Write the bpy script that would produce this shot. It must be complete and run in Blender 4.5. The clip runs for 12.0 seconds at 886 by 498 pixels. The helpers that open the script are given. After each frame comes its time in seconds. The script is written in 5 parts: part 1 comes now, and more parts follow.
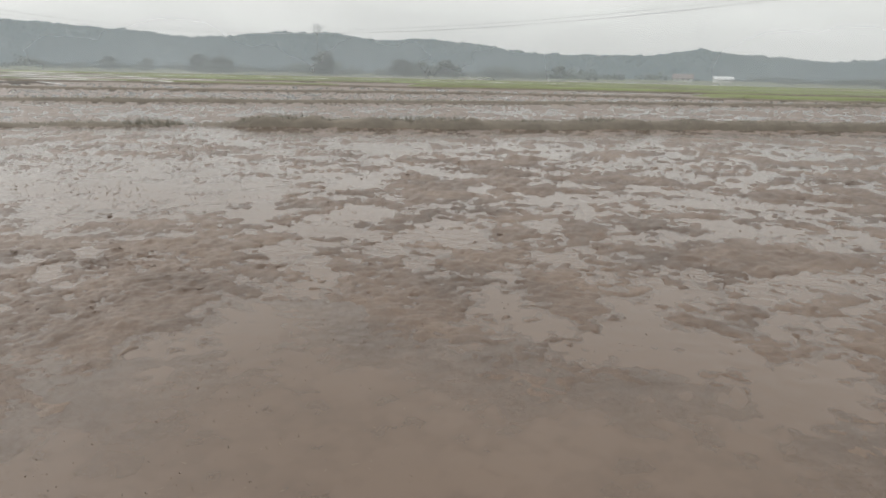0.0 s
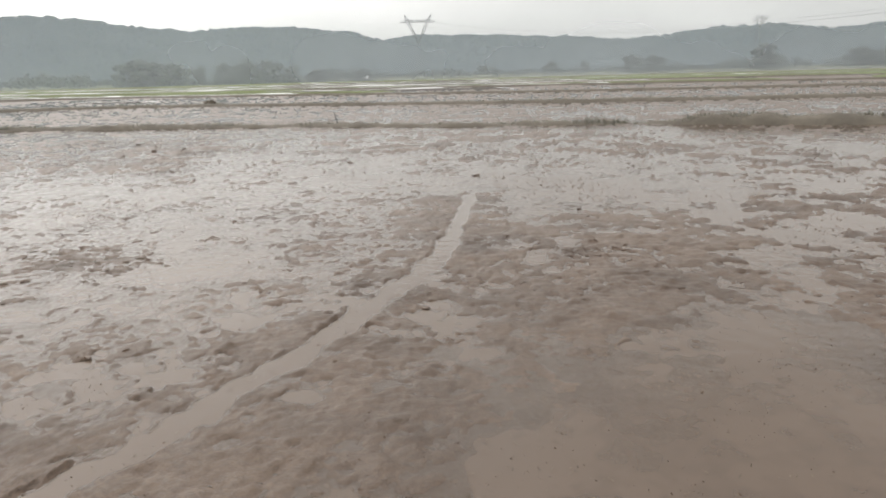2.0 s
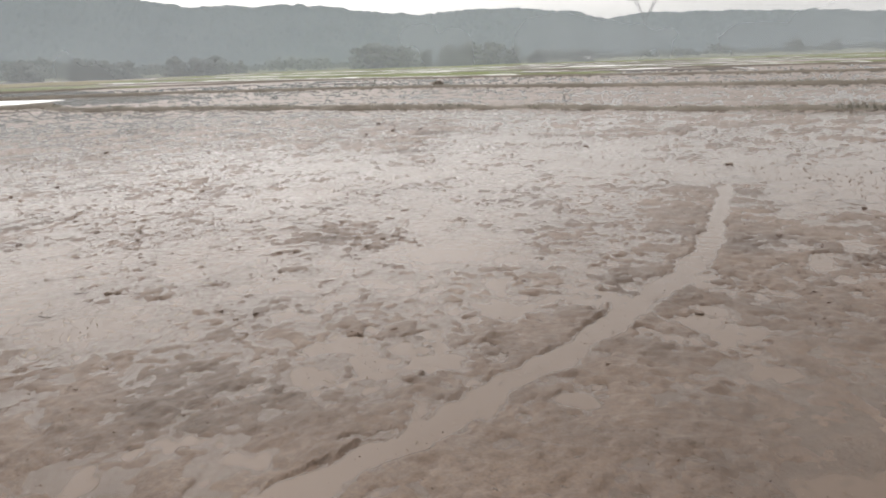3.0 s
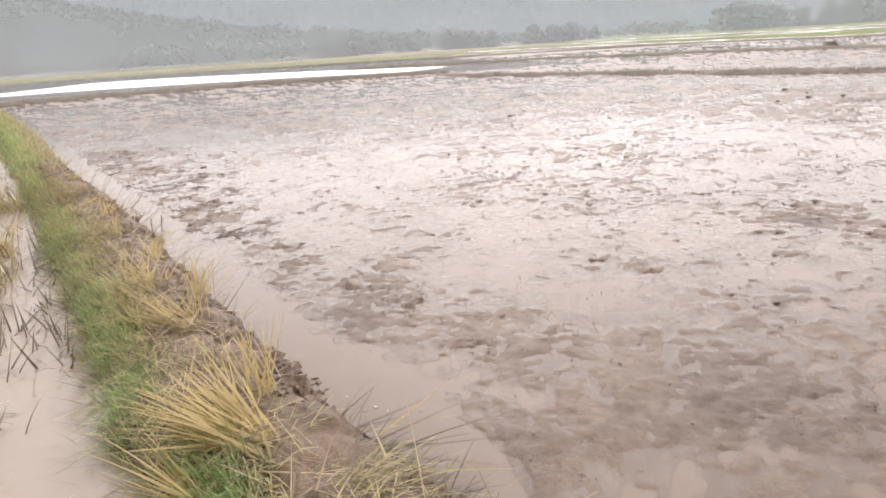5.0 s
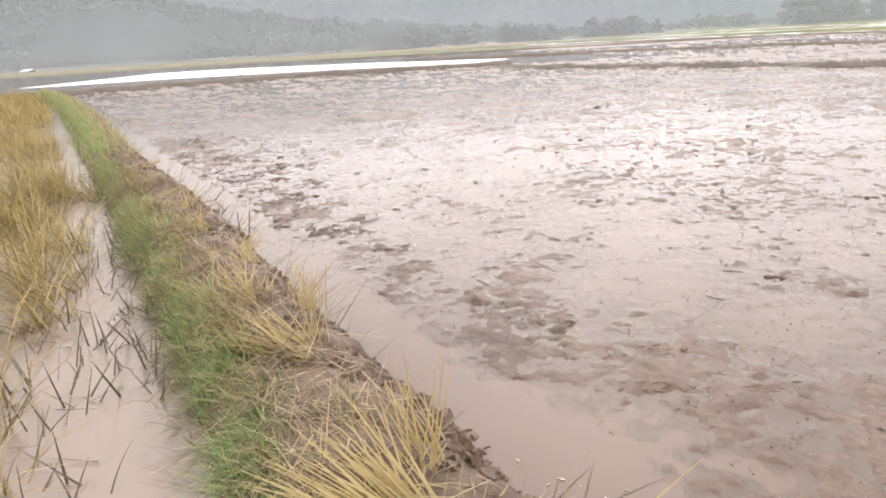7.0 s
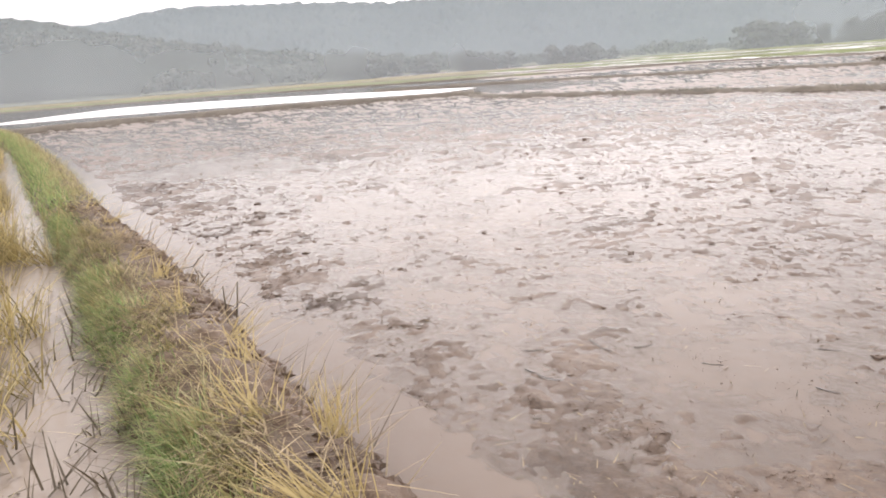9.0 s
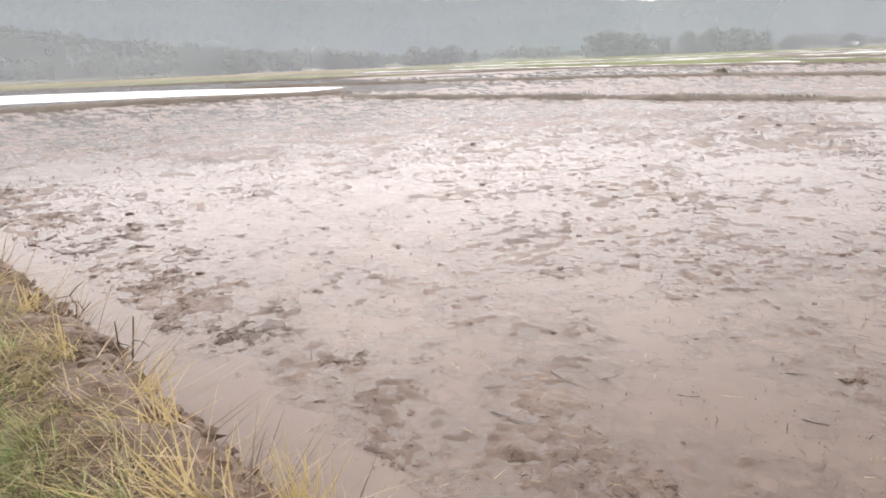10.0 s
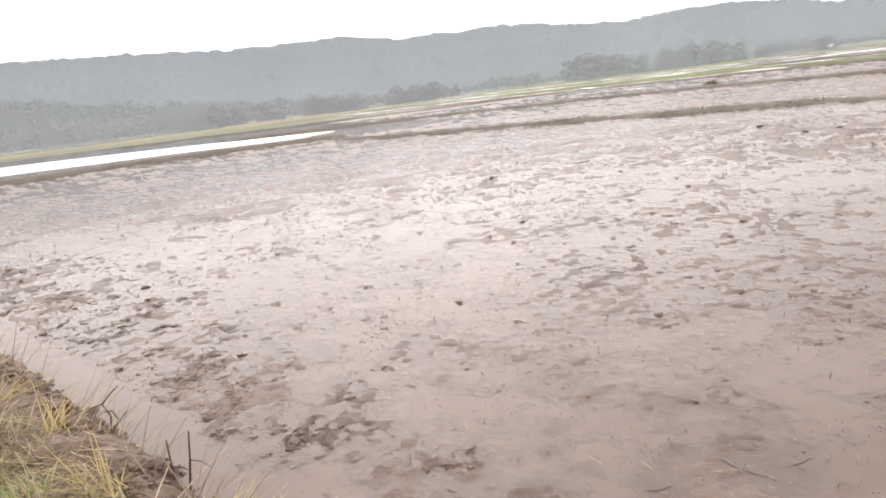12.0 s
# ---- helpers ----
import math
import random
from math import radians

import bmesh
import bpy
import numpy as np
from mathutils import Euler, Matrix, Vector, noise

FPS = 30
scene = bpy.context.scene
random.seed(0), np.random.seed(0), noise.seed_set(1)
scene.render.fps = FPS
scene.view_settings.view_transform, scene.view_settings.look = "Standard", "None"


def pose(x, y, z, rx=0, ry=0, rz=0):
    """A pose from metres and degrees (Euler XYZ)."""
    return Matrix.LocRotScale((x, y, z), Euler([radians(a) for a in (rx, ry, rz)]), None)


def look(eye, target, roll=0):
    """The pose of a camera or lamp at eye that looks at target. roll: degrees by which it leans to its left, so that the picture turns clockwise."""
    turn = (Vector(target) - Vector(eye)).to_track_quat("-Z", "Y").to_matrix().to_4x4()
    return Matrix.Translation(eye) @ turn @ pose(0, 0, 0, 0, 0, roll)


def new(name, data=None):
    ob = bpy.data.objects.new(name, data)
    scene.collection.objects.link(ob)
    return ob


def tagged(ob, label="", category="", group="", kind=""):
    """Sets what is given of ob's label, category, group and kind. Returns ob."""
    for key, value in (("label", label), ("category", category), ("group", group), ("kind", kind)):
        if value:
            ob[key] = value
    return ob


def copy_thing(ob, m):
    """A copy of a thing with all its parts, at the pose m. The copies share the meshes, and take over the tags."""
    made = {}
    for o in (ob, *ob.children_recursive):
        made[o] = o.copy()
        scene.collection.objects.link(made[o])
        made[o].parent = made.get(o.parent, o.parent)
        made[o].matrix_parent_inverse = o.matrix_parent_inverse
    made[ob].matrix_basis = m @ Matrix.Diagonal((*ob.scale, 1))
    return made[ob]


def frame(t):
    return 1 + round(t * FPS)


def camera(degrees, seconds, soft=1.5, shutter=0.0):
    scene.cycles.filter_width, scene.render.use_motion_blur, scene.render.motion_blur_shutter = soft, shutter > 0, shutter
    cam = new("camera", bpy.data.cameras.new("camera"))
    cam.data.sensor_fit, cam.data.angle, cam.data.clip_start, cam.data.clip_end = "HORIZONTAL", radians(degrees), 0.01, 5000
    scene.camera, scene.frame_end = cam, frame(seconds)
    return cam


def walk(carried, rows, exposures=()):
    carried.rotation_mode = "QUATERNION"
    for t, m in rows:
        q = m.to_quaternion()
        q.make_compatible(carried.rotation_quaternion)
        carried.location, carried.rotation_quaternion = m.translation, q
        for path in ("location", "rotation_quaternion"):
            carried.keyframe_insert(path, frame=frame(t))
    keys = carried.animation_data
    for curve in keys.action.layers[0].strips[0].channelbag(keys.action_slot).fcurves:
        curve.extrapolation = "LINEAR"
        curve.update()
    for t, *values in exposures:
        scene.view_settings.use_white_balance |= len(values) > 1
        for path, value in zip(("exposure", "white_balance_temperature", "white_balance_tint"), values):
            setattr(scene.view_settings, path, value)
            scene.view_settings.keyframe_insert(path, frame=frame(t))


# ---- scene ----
cam = camera(63.4, 12.0, soft=1.8)
PATH = [
    (0, (-0.122, 0.841, 1.582), (-0.218, 2.781, 1.107), 1.3),
    (0.5, (-0.192, 0.851, 1.571), (-0.612, 2.748, 1.095), 1.1),
    (1, (-0.256, 0.853, 1.563), (-0.91, 2.668, 1.034), 1.0),
    (1.5, (-0.364, 0.836, 1.561), (-1.202, 2.565, 1.005), 1.2),
    (2, (-0.628, 0.813, 1.542), (-1.771, 2.384, 1.068), -1.6),
    (2.5, (-0.952, 0.829, 1.496), (-2.284, 2.23, 0.981), -4.1),
    (3, (-1.07, 0.739, 1.552), (-2.617, 1.901, 1.047), -2.1),
    (3.5, (-1.284, 0.488, 1.52), (-2.97, 1.37, 0.904), 0.3),
    (3.7, (-1.374, 0.364, 1.496), (-3.118, 1.136, 0.894), -1.9),
    (5.3, (-2.062, -0.176, 1.554), (-3.985, 0.043, 1.05), -3.7),
    (5.5, (-2.183, -0.222, 1.52), (-4.123, -0.083, 1.052), -4.2),
    (6, (-2.374, -0.282, 1.555), (-4.311, -0.237, 1.059), -5.3),
    (6.5, (-2.492, -0.326, 1.531), (-4.393, -0.219, 0.918), -4.1),
    (6.7, (-2.596, -0.4, 1.493), (-4.499, -0.257, 0.895), -3.8),
    (8.3, (-3.455, -0.731, 1.378), (-5.375, -0.429, 0.907), -5.0),
    (8.5, (-3.52, -0.742, 1.438), (-5.432, -0.421, 0.944), -6.2),
    (9, (-3.649, -0.775, 1.536), (-5.566, -0.483, 1.047), -4.4),
    (9.5, (-3.937, -0.879, 1.507), (-5.827, -0.413, 1.048), -5.7),
    (10, (-4.225, -1.08, 1.574), (-6.045, -0.427, 1.063), -2.5),
    (10.5, (-4.312, -1.125, 1.626), (-6.135, -0.485, 1.109), -6.4),
    (11, (-4.589, -1.182, 1.593), (-6.438, -0.583, 1.12), -9.8),
    (11.5, (-4.964, -1.265, 1.624), (-6.822, -0.662, 1.196), -9.1),
    (12, (-5.104, -1.32, 1.595), (-6.937, -0.64, 1.174), -7.3),
]
EXPOSURES = [(0.0, 0.08, 6800, 12), (2.5, 0.10, 6850, 13), (3.5, 0.24, 6950, 19), (5.3, 0.78, 6950, 21), (6.5, 0.77, 6950, 21), (9.5, 0.66, 6900, 21), (12.0, 0.66, 6900, 21)]
walk(cam, [(t, look(eye, target, roll)) for t, eye, target, roll in PATH], EXPOSURES)


def bearing(yaw, dist, z=0.0):
    """A place by its bearing (degrees to the left of +y) and distance from the middle of the path."""
    return Vector((-2.5 - math.sin(radians(yaw)) * dist, 0.2 + math.cos(radians(yaw)) * dist, z))


# ---- world, sun ----
SUN_YAW, SUN_ELEV = 72.0, 38.0
world = bpy.data.worlds.new("overcast_sky")
scene.world = world
world.use_nodes = True
wn, wl = world.node_tree.nodes, world.node_tree.links
wn.clear()
sky = wn.new("ShaderNodeTexSky")
sky.sky_type, sky.sun_disc = "NISHITA", False
sky.sun_elevation, sky.sun_rotation = radians(SUN_ELEV), radians(360 - SUN_YAW)
sky.air_density, sky.dust_density, sky.ozone_density = 1.0, 4.0, 1.0
grey = wn.new("ShaderNodeHueSaturation")
grey.inputs["Saturation"].default_value = 0.16
deck = wn.new("ShaderNodeMixRGB")
deck.inputs[0].default_value = 0.88
deck.inputs[2].default_value = (7.25, 7.6, 7.65, 1)
back = wn.new("ShaderNodeBackground")
back.inputs["Strength"].default_value = 0.12
wout = wn.new("ShaderNodeOutputWorld")
wl.new(sky.outputs[0], grey.inputs["Color"])
wl.new(grey.outputs[0], deck.inputs[1])
# the cloud deck is dulled by haze at the horizon, with soft uneven banks above
aloft = wn.new("ShaderNodeTexCoord")
split = wn.new("ShaderNodeSeparateXYZ")
lift = wn.new("ShaderNodeMapRange")
lift.interpolation_type = "SMOOTHSTEP"
for at, value in enumerate((-0.02, 0.16, 0.84, 1.14), 1):
    lift.inputs[at].default_value = value
banks = wn.new("ShaderNodeTexNoise")
banks.inputs["Scale"].default_value, banks.inputs["Detail"].default_value = 3.2, 4.0
squash = wn.new("ShaderNodeMapping")
squash.inputs["Scale"].default_value = (1, 1, 3.5)
uneven = wn.new("ShaderNodeMapRange")
for at, value in enumerate((0.3, 0.7, 0.9, 1.1), 1):
    uneven.inputs[at].default_value = value
shade = wn.new("ShaderNodeMath")
shade.operation = "MULTIPLY"
cloud = wn.new("ShaderNodeVectorMath")
cloud.operation = "SCALE"
# the veiled sun lights up the clouds round it
toward = wn.new("ShaderNodeVectorMath")
toward.operation = "DOT_PRODUCT"
toward.inputs[1].default_value = (-math.sin(radians(SUN_YAW)) * math.cos(radians(SUN_ELEV)), math.cos(radians(SUN_YAW)) * math.cos(radians(SUN_ELEV)), math.sin(radians(SUN_ELEV)))
glow = wn.new("ShaderNodeMapRange")
glow.interpolation_type = "SMOOTHERSTEP"
for at, value in enumerate((0.60, 1.0, 0.0, 0.94), 1):
    glow.inputs[at].default_value = value
brighter = wn.new("ShaderNodeMath")
wl.new(aloft.outputs["Generated"], toward.inputs[0])
wl.new(toward.outputs["Value"], glow.inputs[0])
wl.new(lift.outputs[0], brighter.inputs[0])
wl.new(glow.outputs[0], brighter.inputs[1])
wl.new(aloft.outputs["Generated"], split.inputs[0])
wl.new(aloft.outputs["Generated"], squash.inputs["Vector"])
wl.new(squash.outputs[0], banks.inputs["Vector"])
wl.new(split.outputs["Z"], lift.inputs[0])
wl.new(banks.outputs["Fac"], uneven.inputs[0])
wl.new(brighter.outputs[0], shade.inputs[0])
wl.new(uneven.outputs[0], shade.inputs[1])
wl.new(deck.outputs[0], cloud.inputs[0])
wl.new(shade.outputs[0], cloud.inputs["Scale"])
wl.new(cloud.outputs[0], back.inputs["Color"])
wl.new(back.outputs[0], wout.inputs[0])

sun_data = bpy.data.lights.new("sun", "SUN")
sun_data.energy, sun_data.angle, sun_data.color = 0.5, radians(178), (1.0, 0.95, 0.9)
sun = new("sun", sun_data)
sun.matrix_world = look(bearing(SUN_YAW, 100, 100 * math.tan(radians(SUN_ELEV))), (-2.5, 0.2, 0))


# ---- materials ----
class Nodes:
    """A small builder for node materials."""

    def __init__(self, name):
        self.mat = bpy.data.materials.new(name)
        self.mat.use_nodes = True
        self.tree = self.mat.node_tree
        self.tree.nodes.clear()
        self.out = self.add("ShaderNodeOutputMaterial")
        self.geo = self.add("ShaderNodeNewGeometry")

    def add(self, kind, **sets):
        node = self.tree.nodes.new(kind)
        for key, value in sets.items():
            node.inputs[key].default_value = value
        return node

    def link(self, a, b):
        self.tree.links.new(a, b)

    def noise(self, scale, detail=4.0, rough=0.55, stretch=(1, 1, 1)):
        m = self.add("ShaderNodeMapping")
        m.inputs["Scale"].default_value = stretch
        self.link(self.geo.outputs["Position"], m.inputs["Vector"])
        n = self.add("ShaderNodeTexNoise", Scale=scale, Detail=detail, Roughness=rough)
        self.link(m.outputs[0], n.inputs["Vector"])
        return n.outputs["Fac"]

    def ramp(self, fac, *stops):
        r = self.add("ShaderNodeValToRGB")
        el = r.color_ramp.elements
        while len(el) < len(stops):
            el.new(0.5)
        for e, (at, col) in zip(el, stops):
            e.position, e.color = at, (*col, 1)
        self.link(fac, r.inputs[0])
        return r.outputs[0]

    def mix(self, fac, a, b, mode="MIX"):
        m = self.add("ShaderNodeMixRGB")
        m.blend_type = mode
        for i, v in enumerate((fac, a, b)):
            if isinstance(v, (int, float)):
                m.inputs[i].default_value = v
            elif isinstance(v, tuple):
                m.inputs[i].default_value = (*v, 1)
            else:
                self.link(v, m.inputs[i])
        return m.outputs[0]

    def bump(self, height, strength, distance):
        b = self.add("ShaderNodeBump", Strength=strength, Distance=distance)
        self.link(height, b.inputs["Height"])
        return b.outputs[0]

    def principled(self, color, rough=0.7, spec=0.4, normal=None):
        p = self.add("ShaderNodeBsdfPrincipled")
        p.inputs["Specular IOR Level"].default_value = spec
        for socket, v in (("Base Color", color), ("Roughness", rough)):
            if isinstance(v, tuple):
                p.inputs[socket].default_value = (*v, 1)
            elif isinstance(v, float):
                p.inputs[socket].default_value = v
            else:
                self.link(v, p.inputs[socket])
        if normal is not None:
            self.link(normal, p.inputs["Normal"])
        self.link(p.outputs[0], self.out.inputs[0])
        return p


def mud_material(name, dark, mid, light, wet):
    n = Nodes(name)
    col = n.ramp(n.noise(0.9, 7, 0.6), (0.36, dark), (0.52, mid), (0.68, light))
    col = n.mix(0.5, col, n.ramp(n.noise(22, 5, 0.65), (0.3, (0.35, 0.33, 0.32)), (0.62, (1, 1, 1))), "MULTIPLY")
    rough = n.ramp(n.noise(6, 4), (0.3, (0.34,) * 3), (0.7, (0.56,) * 3))
    col = n.mix(0.55, col, n.ramp(n.noise(90, 3, 0.6), (0.34, (0.4, 0.38, 0.36)), (0.5, (0.9, 0.9, 0.9)), (0.72, (1.25, 1.2, 1.1))), "MULTIPLY")
    n.principled(col, rough, wet, n.bump(n.noise(28, 6, 0.65), 0.6, 0.018))
    return n.mat


def water_material(name, silt_dark, silt_light, cover, gloss, ruffle=0.5):
    """Murky water: a skin of gloss over silt that half hides the mud below."""
    n = Nodes(name)
    silt = n.ramp(n.noise(0.45, 5), (0.3, silt_dark), (0.7, silt_light))
    diff = n.add("ShaderNodeBsdfDiffuse")
    clear = n.add("ShaderNodeBsdfTransparent")
    body = n.add("ShaderNodeMixShader")
    if cover < 1:
        depth = n.add("ShaderNodeAttribute")
        depth.attribute_name = "depth"
        murk = n.add("ShaderNodeMapRange")
        murk.interpolation_type = "SMOOTHSTEP"
        for at, value in enumerate((-0.001, 0.015, 0.55, cover), 1):
            murk.inputs[at].default_value = value
        n.link(depth.outputs["Fac"], murk.inputs[0])
        n.link(murk.outputs[0], body.inputs[0])
        # the paddy under the rice is lightened: sky reflection put into its silt colour
        pale = n.add("ShaderNodeMapRange")
        for at, value in enumerate((0.055, 0.072, 0.0, 1.0), 1):
            pale.inputs[at].default_value = value
        n.link(depth.outputs["Fac"], pale.inputs[0])
        silt = n.mix(pale.outputs[0], silt, (0.29, 0.24, 0.20), "MIX")
    else:
        body.inputs[0].default_value = cover
    n.link(silt, diff.inputs["Color"])
    n.link(clear.outputs[0], body.inputs[1])
    n.link(diff.outputs[0], body.inputs[2])
    ripple = n.bump(n.noise(7.0, 3, 0.5, (1, 1, 1)), ruffle, 0.02)
    skin = n.add("ShaderNodeBsdfGlossy", Roughness=gloss)
    n.link(ripple, skin.inputs["Normal"])
    edge = n.add("ShaderNodeFresnel", IOR=1.333)
    n.link(ripple, edge.inputs["Normal"])
    whole = n.add("ShaderNodeMixShader")
    n.link(edge.outputs[0], whole.inputs[0])
    n.link(body.outputs[0], whole.inputs[1])
    n.link(skin.outputs[0], whole.inputs[2])
    n.link(whole.outputs[0], n.out.inputs[0])
    return n.mat


def blade_material(name, *stops, rough=0.6, thin_share=0.42, mottle=0.35, patch=9.0):
    """Leaves and stalks, each with its own shade between the given ones."""
    n = Nodes(name)
    col = n.ramp(n.geo.outputs["Random Per Island"], *stops)
    col = n.mix(mottle, col, n.ramp(n.noise(patch, 4), (0.35, (0.45, 0.43, 0.4)), (0.65, (1, 1, 1))), "MULTIPLY")
    diff = n.add("ShaderNodeBsdfDiffuse")
    thin = n.add("ShaderNodeBsdfTranslucent")
    shine = n.add("ShaderNodeBsdfGlossy", Roughness=rough)
    for node in (diff, thin):
        n.link(col, node.inputs["Color"])
    a, b = n.add("ShaderNodeMixShader"), n.add("ShaderNodeMixShader")
    a.inputs[0].default_value, b.inputs[0].default_value = thin_share, 0.05
    n.link(diff.outputs[0], a.inputs[1])
    n.link(thin.outputs[0], a.inputs[2])
    n.link(a.outputs[0], b.inputs[1])
    n.link(shine.outputs[0], b.inputs[2])
    n.link(b.outputs[0], n.out.inputs[0])
    return n.mat


def plain(name, dark, light, scale, rough=0.8, bump=0.0, reach=0.02, spec=0.3, fine=4.0, speck=0.4):
    n = Nodes(name)
    col = n.ramp(n.noise(scale, 6, 0.6), (0.32, dark), (0.68, light))
    col = n.mix(speck, col, n.ramp(n.noise(scale * fine, 4), (0.3, (0.55, 0.55, 0.55)), (0.65, (1, 1, 1))), "MULTIPLY")
    n.principled(col, rough, spec, n.bump(n.noise(scale * fine, 5, 0.65), bump, reach) if bump else None)
    return n.mat


MUD = mud_material("wet_mud", (0.088, 0.058, 0.041), (0.144, 0.098, 0.071), (0.192, 0.137, 0.101), 0.35)
BUND_MUD = mud_material("bund_mud", (0.100, 0.066, 0.046), (0.168, 0.115, 0.081), (0.24, 0.172, 0.125), 0.2)
WATER = water_material("silty_water", (0.130, 0.093, 0.070), (0.158, 0.115, 0.088), 0.94, 0.08, 0.34)
RUFFLED = water_material("ruffled_water", (0.17, 0.16, 0.145), (0.21, 0.195, 0.18), 1.0, 0.4, 1.0)
MEADOW = plain("meadow", (0.085, 0.10, 0.055), (0.135, 0.145, 0.075), 0.05, fine=12.0)
SEEDLING = plain("rice_seedlings", (0.13, 0.136, 0.066), (0.185, 0.23, 0.085), 0.06, fine=25.0, speck=0.6)
STUBBLE = plain("stubble", (0.14, 0.13, 0.07), (0.26, 0.22, 0.11), 0.12, fine=14.0)
# earth of the farther bunds, with a veil of haze lightening its colour
HAZED_EARTH = plain("hazed_grassed_earth", (0.135, 0.118, 0.097), (0.205, 0.178, 0.145), 0.9, bump=0.7, reach=0.05, fine=6.0)
# the far ridge's blue-grey holds distance haze in its base colour
HILL_FAR = plain("hazed_wooded_hill", (0.108, 0.136, 0.150), (0.130, 0.159, 0.171), 0.010, 1.0, bump=0.35, reach=3.0, spec=0.0, fine=9.0, speck=0.2)
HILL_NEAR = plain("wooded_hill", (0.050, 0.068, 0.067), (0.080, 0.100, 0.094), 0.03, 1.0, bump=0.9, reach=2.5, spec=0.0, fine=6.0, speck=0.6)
# leaves of the far trees, greyed and lightened: haze put into the colour
HAZED_LEAF = blade_material("hazed_foliage", (0.0, (0.098, 0.122, 0.116)), (0.6, (0.112, 0.138, 0.131)), (1.0, (0.124, 0.15, 0.139)), thin_share=0.5, mottle=0.15)
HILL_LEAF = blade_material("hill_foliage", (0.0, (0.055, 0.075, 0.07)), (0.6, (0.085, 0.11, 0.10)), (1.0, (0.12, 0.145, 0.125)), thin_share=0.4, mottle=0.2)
# both barks are lightened by haze put into the colour, the bare tree's most
BARK = plain("bark", (0.16, 0.165, 0.16), (0.22, 0.225, 0.22), 1.5)
HAZED_BARK = plain("hazed_bark", (0.23, 0.25, 0.255), (0.29, 0.305, 0.31), 1.5)
GRASS = blade_material("green_grass", (0.0, (0.15, 0.24, 0.085)), (0.4, (0.27, 0.41, 0.14)), (0.75, (0.42, 0.52, 0.22)), (1.0, (0.60, 0.56, 0.30)))
DRY = blade_material("dry_straw", (0.0, (0.23, 0.155, 0.06)), (0.5, (0.47, 0.36, 0.14)), (1.0, (0.74, 0.60, 0.28)))
RICE = blade_material("ripe_rice", (0.0, (0.20, 0.165, 0.07)), (0.5, (0.44, 0.345, 0.135)), (1.0, (0.70, 0.58, 0.29)), mottle=0.6, patch=1.6)
OLIVE = blade_material("olive_straw", (0.0, (0.22, 0.20, 0.09)), (0.5, (0.40, 0.365, 0.17)), (1.0, (0.68, 0.58, 0.32)))
DEAD = blade_material("dead_stalks", (0.0, (0.07, 0.055, 0.04)), (0.6, (0.14, 0.11, 0.075)), (1.0, (0.26, 0.21, 0.13)))
LITTER = blade_material("matted_straw", (0.0, (0.13, 0.098, 0.066)), (0.6, (0.36, 0.27, 0.165)), (1.0, (0.70, 0.57, 0.36)))
# grass of the farther bunds, its colour greyed to include veiling haze
HAZED_BUND_GRASS = blade_material("bund_grass", (0.0, (0.18, 0.172, 0.148)), (0.6, (0.25, 0.24, 0.20)), (1.0, (0.34, 0.315, 0.25)))


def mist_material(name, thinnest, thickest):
    """A translucent sheet standing in for mist: lit by the sky, thickest low down, thinning out in wisps."""
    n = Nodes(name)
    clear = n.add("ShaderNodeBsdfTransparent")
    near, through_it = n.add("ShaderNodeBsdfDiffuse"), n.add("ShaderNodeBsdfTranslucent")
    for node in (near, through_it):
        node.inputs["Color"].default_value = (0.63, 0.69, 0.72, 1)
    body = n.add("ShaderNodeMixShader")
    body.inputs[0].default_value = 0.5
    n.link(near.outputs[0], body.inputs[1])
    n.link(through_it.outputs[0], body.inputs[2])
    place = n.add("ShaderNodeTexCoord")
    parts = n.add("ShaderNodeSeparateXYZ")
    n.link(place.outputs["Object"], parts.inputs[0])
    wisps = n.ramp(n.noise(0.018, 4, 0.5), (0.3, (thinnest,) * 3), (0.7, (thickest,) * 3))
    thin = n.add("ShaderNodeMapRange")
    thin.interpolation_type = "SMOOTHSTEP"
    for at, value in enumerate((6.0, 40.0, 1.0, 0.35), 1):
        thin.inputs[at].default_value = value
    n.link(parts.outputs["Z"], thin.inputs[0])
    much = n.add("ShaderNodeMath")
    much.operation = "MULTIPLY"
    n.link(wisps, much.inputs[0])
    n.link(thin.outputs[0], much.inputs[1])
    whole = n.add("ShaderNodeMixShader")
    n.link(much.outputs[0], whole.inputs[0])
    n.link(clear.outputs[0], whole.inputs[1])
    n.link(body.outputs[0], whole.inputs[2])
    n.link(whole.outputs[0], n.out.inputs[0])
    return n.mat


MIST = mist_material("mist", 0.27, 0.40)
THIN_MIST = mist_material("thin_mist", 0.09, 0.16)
STEEL = plain("galvanised_steel", (0.12, 0.13, 0.14), (0.17, 0.18, 0.19), 0.6, 0.6)
CABLE = plain("aluminium_cable", (0.48, 0.49, 0.50), (0.55, 0.56, 0.57), 0.6, 0.5)
WHITE = plain("white_paint", (0.72, 0.72, 0.70), (0.82, 0.82, 0.80), 0.8, 0.7)
# red tile muted towards grey, with distance haze put into the colour
TILE = plain("hazed_roof_tile", (0.20, 0.17, 0.16), (0.25, 0.215, 0.205), 1.2, 0.8)
TIN = plain("pale_tin_roof", (0.55, 0.57, 0.58), (0.68, 0.70, 0.70), 0.7, 0.5)
STRAW_SCRAP = plain("pale_leaf", (0.55, 0.49, 0.38), (0.70, 0.64, 0.52), 40.0, 0.7)
DARK = plain("dark_opening", (0.03, 0.03, 0.03), (0.05, 0.05, 0.05), 1.0)


# ---- mesh helpers ----
rng = np.random.default_rng(7)


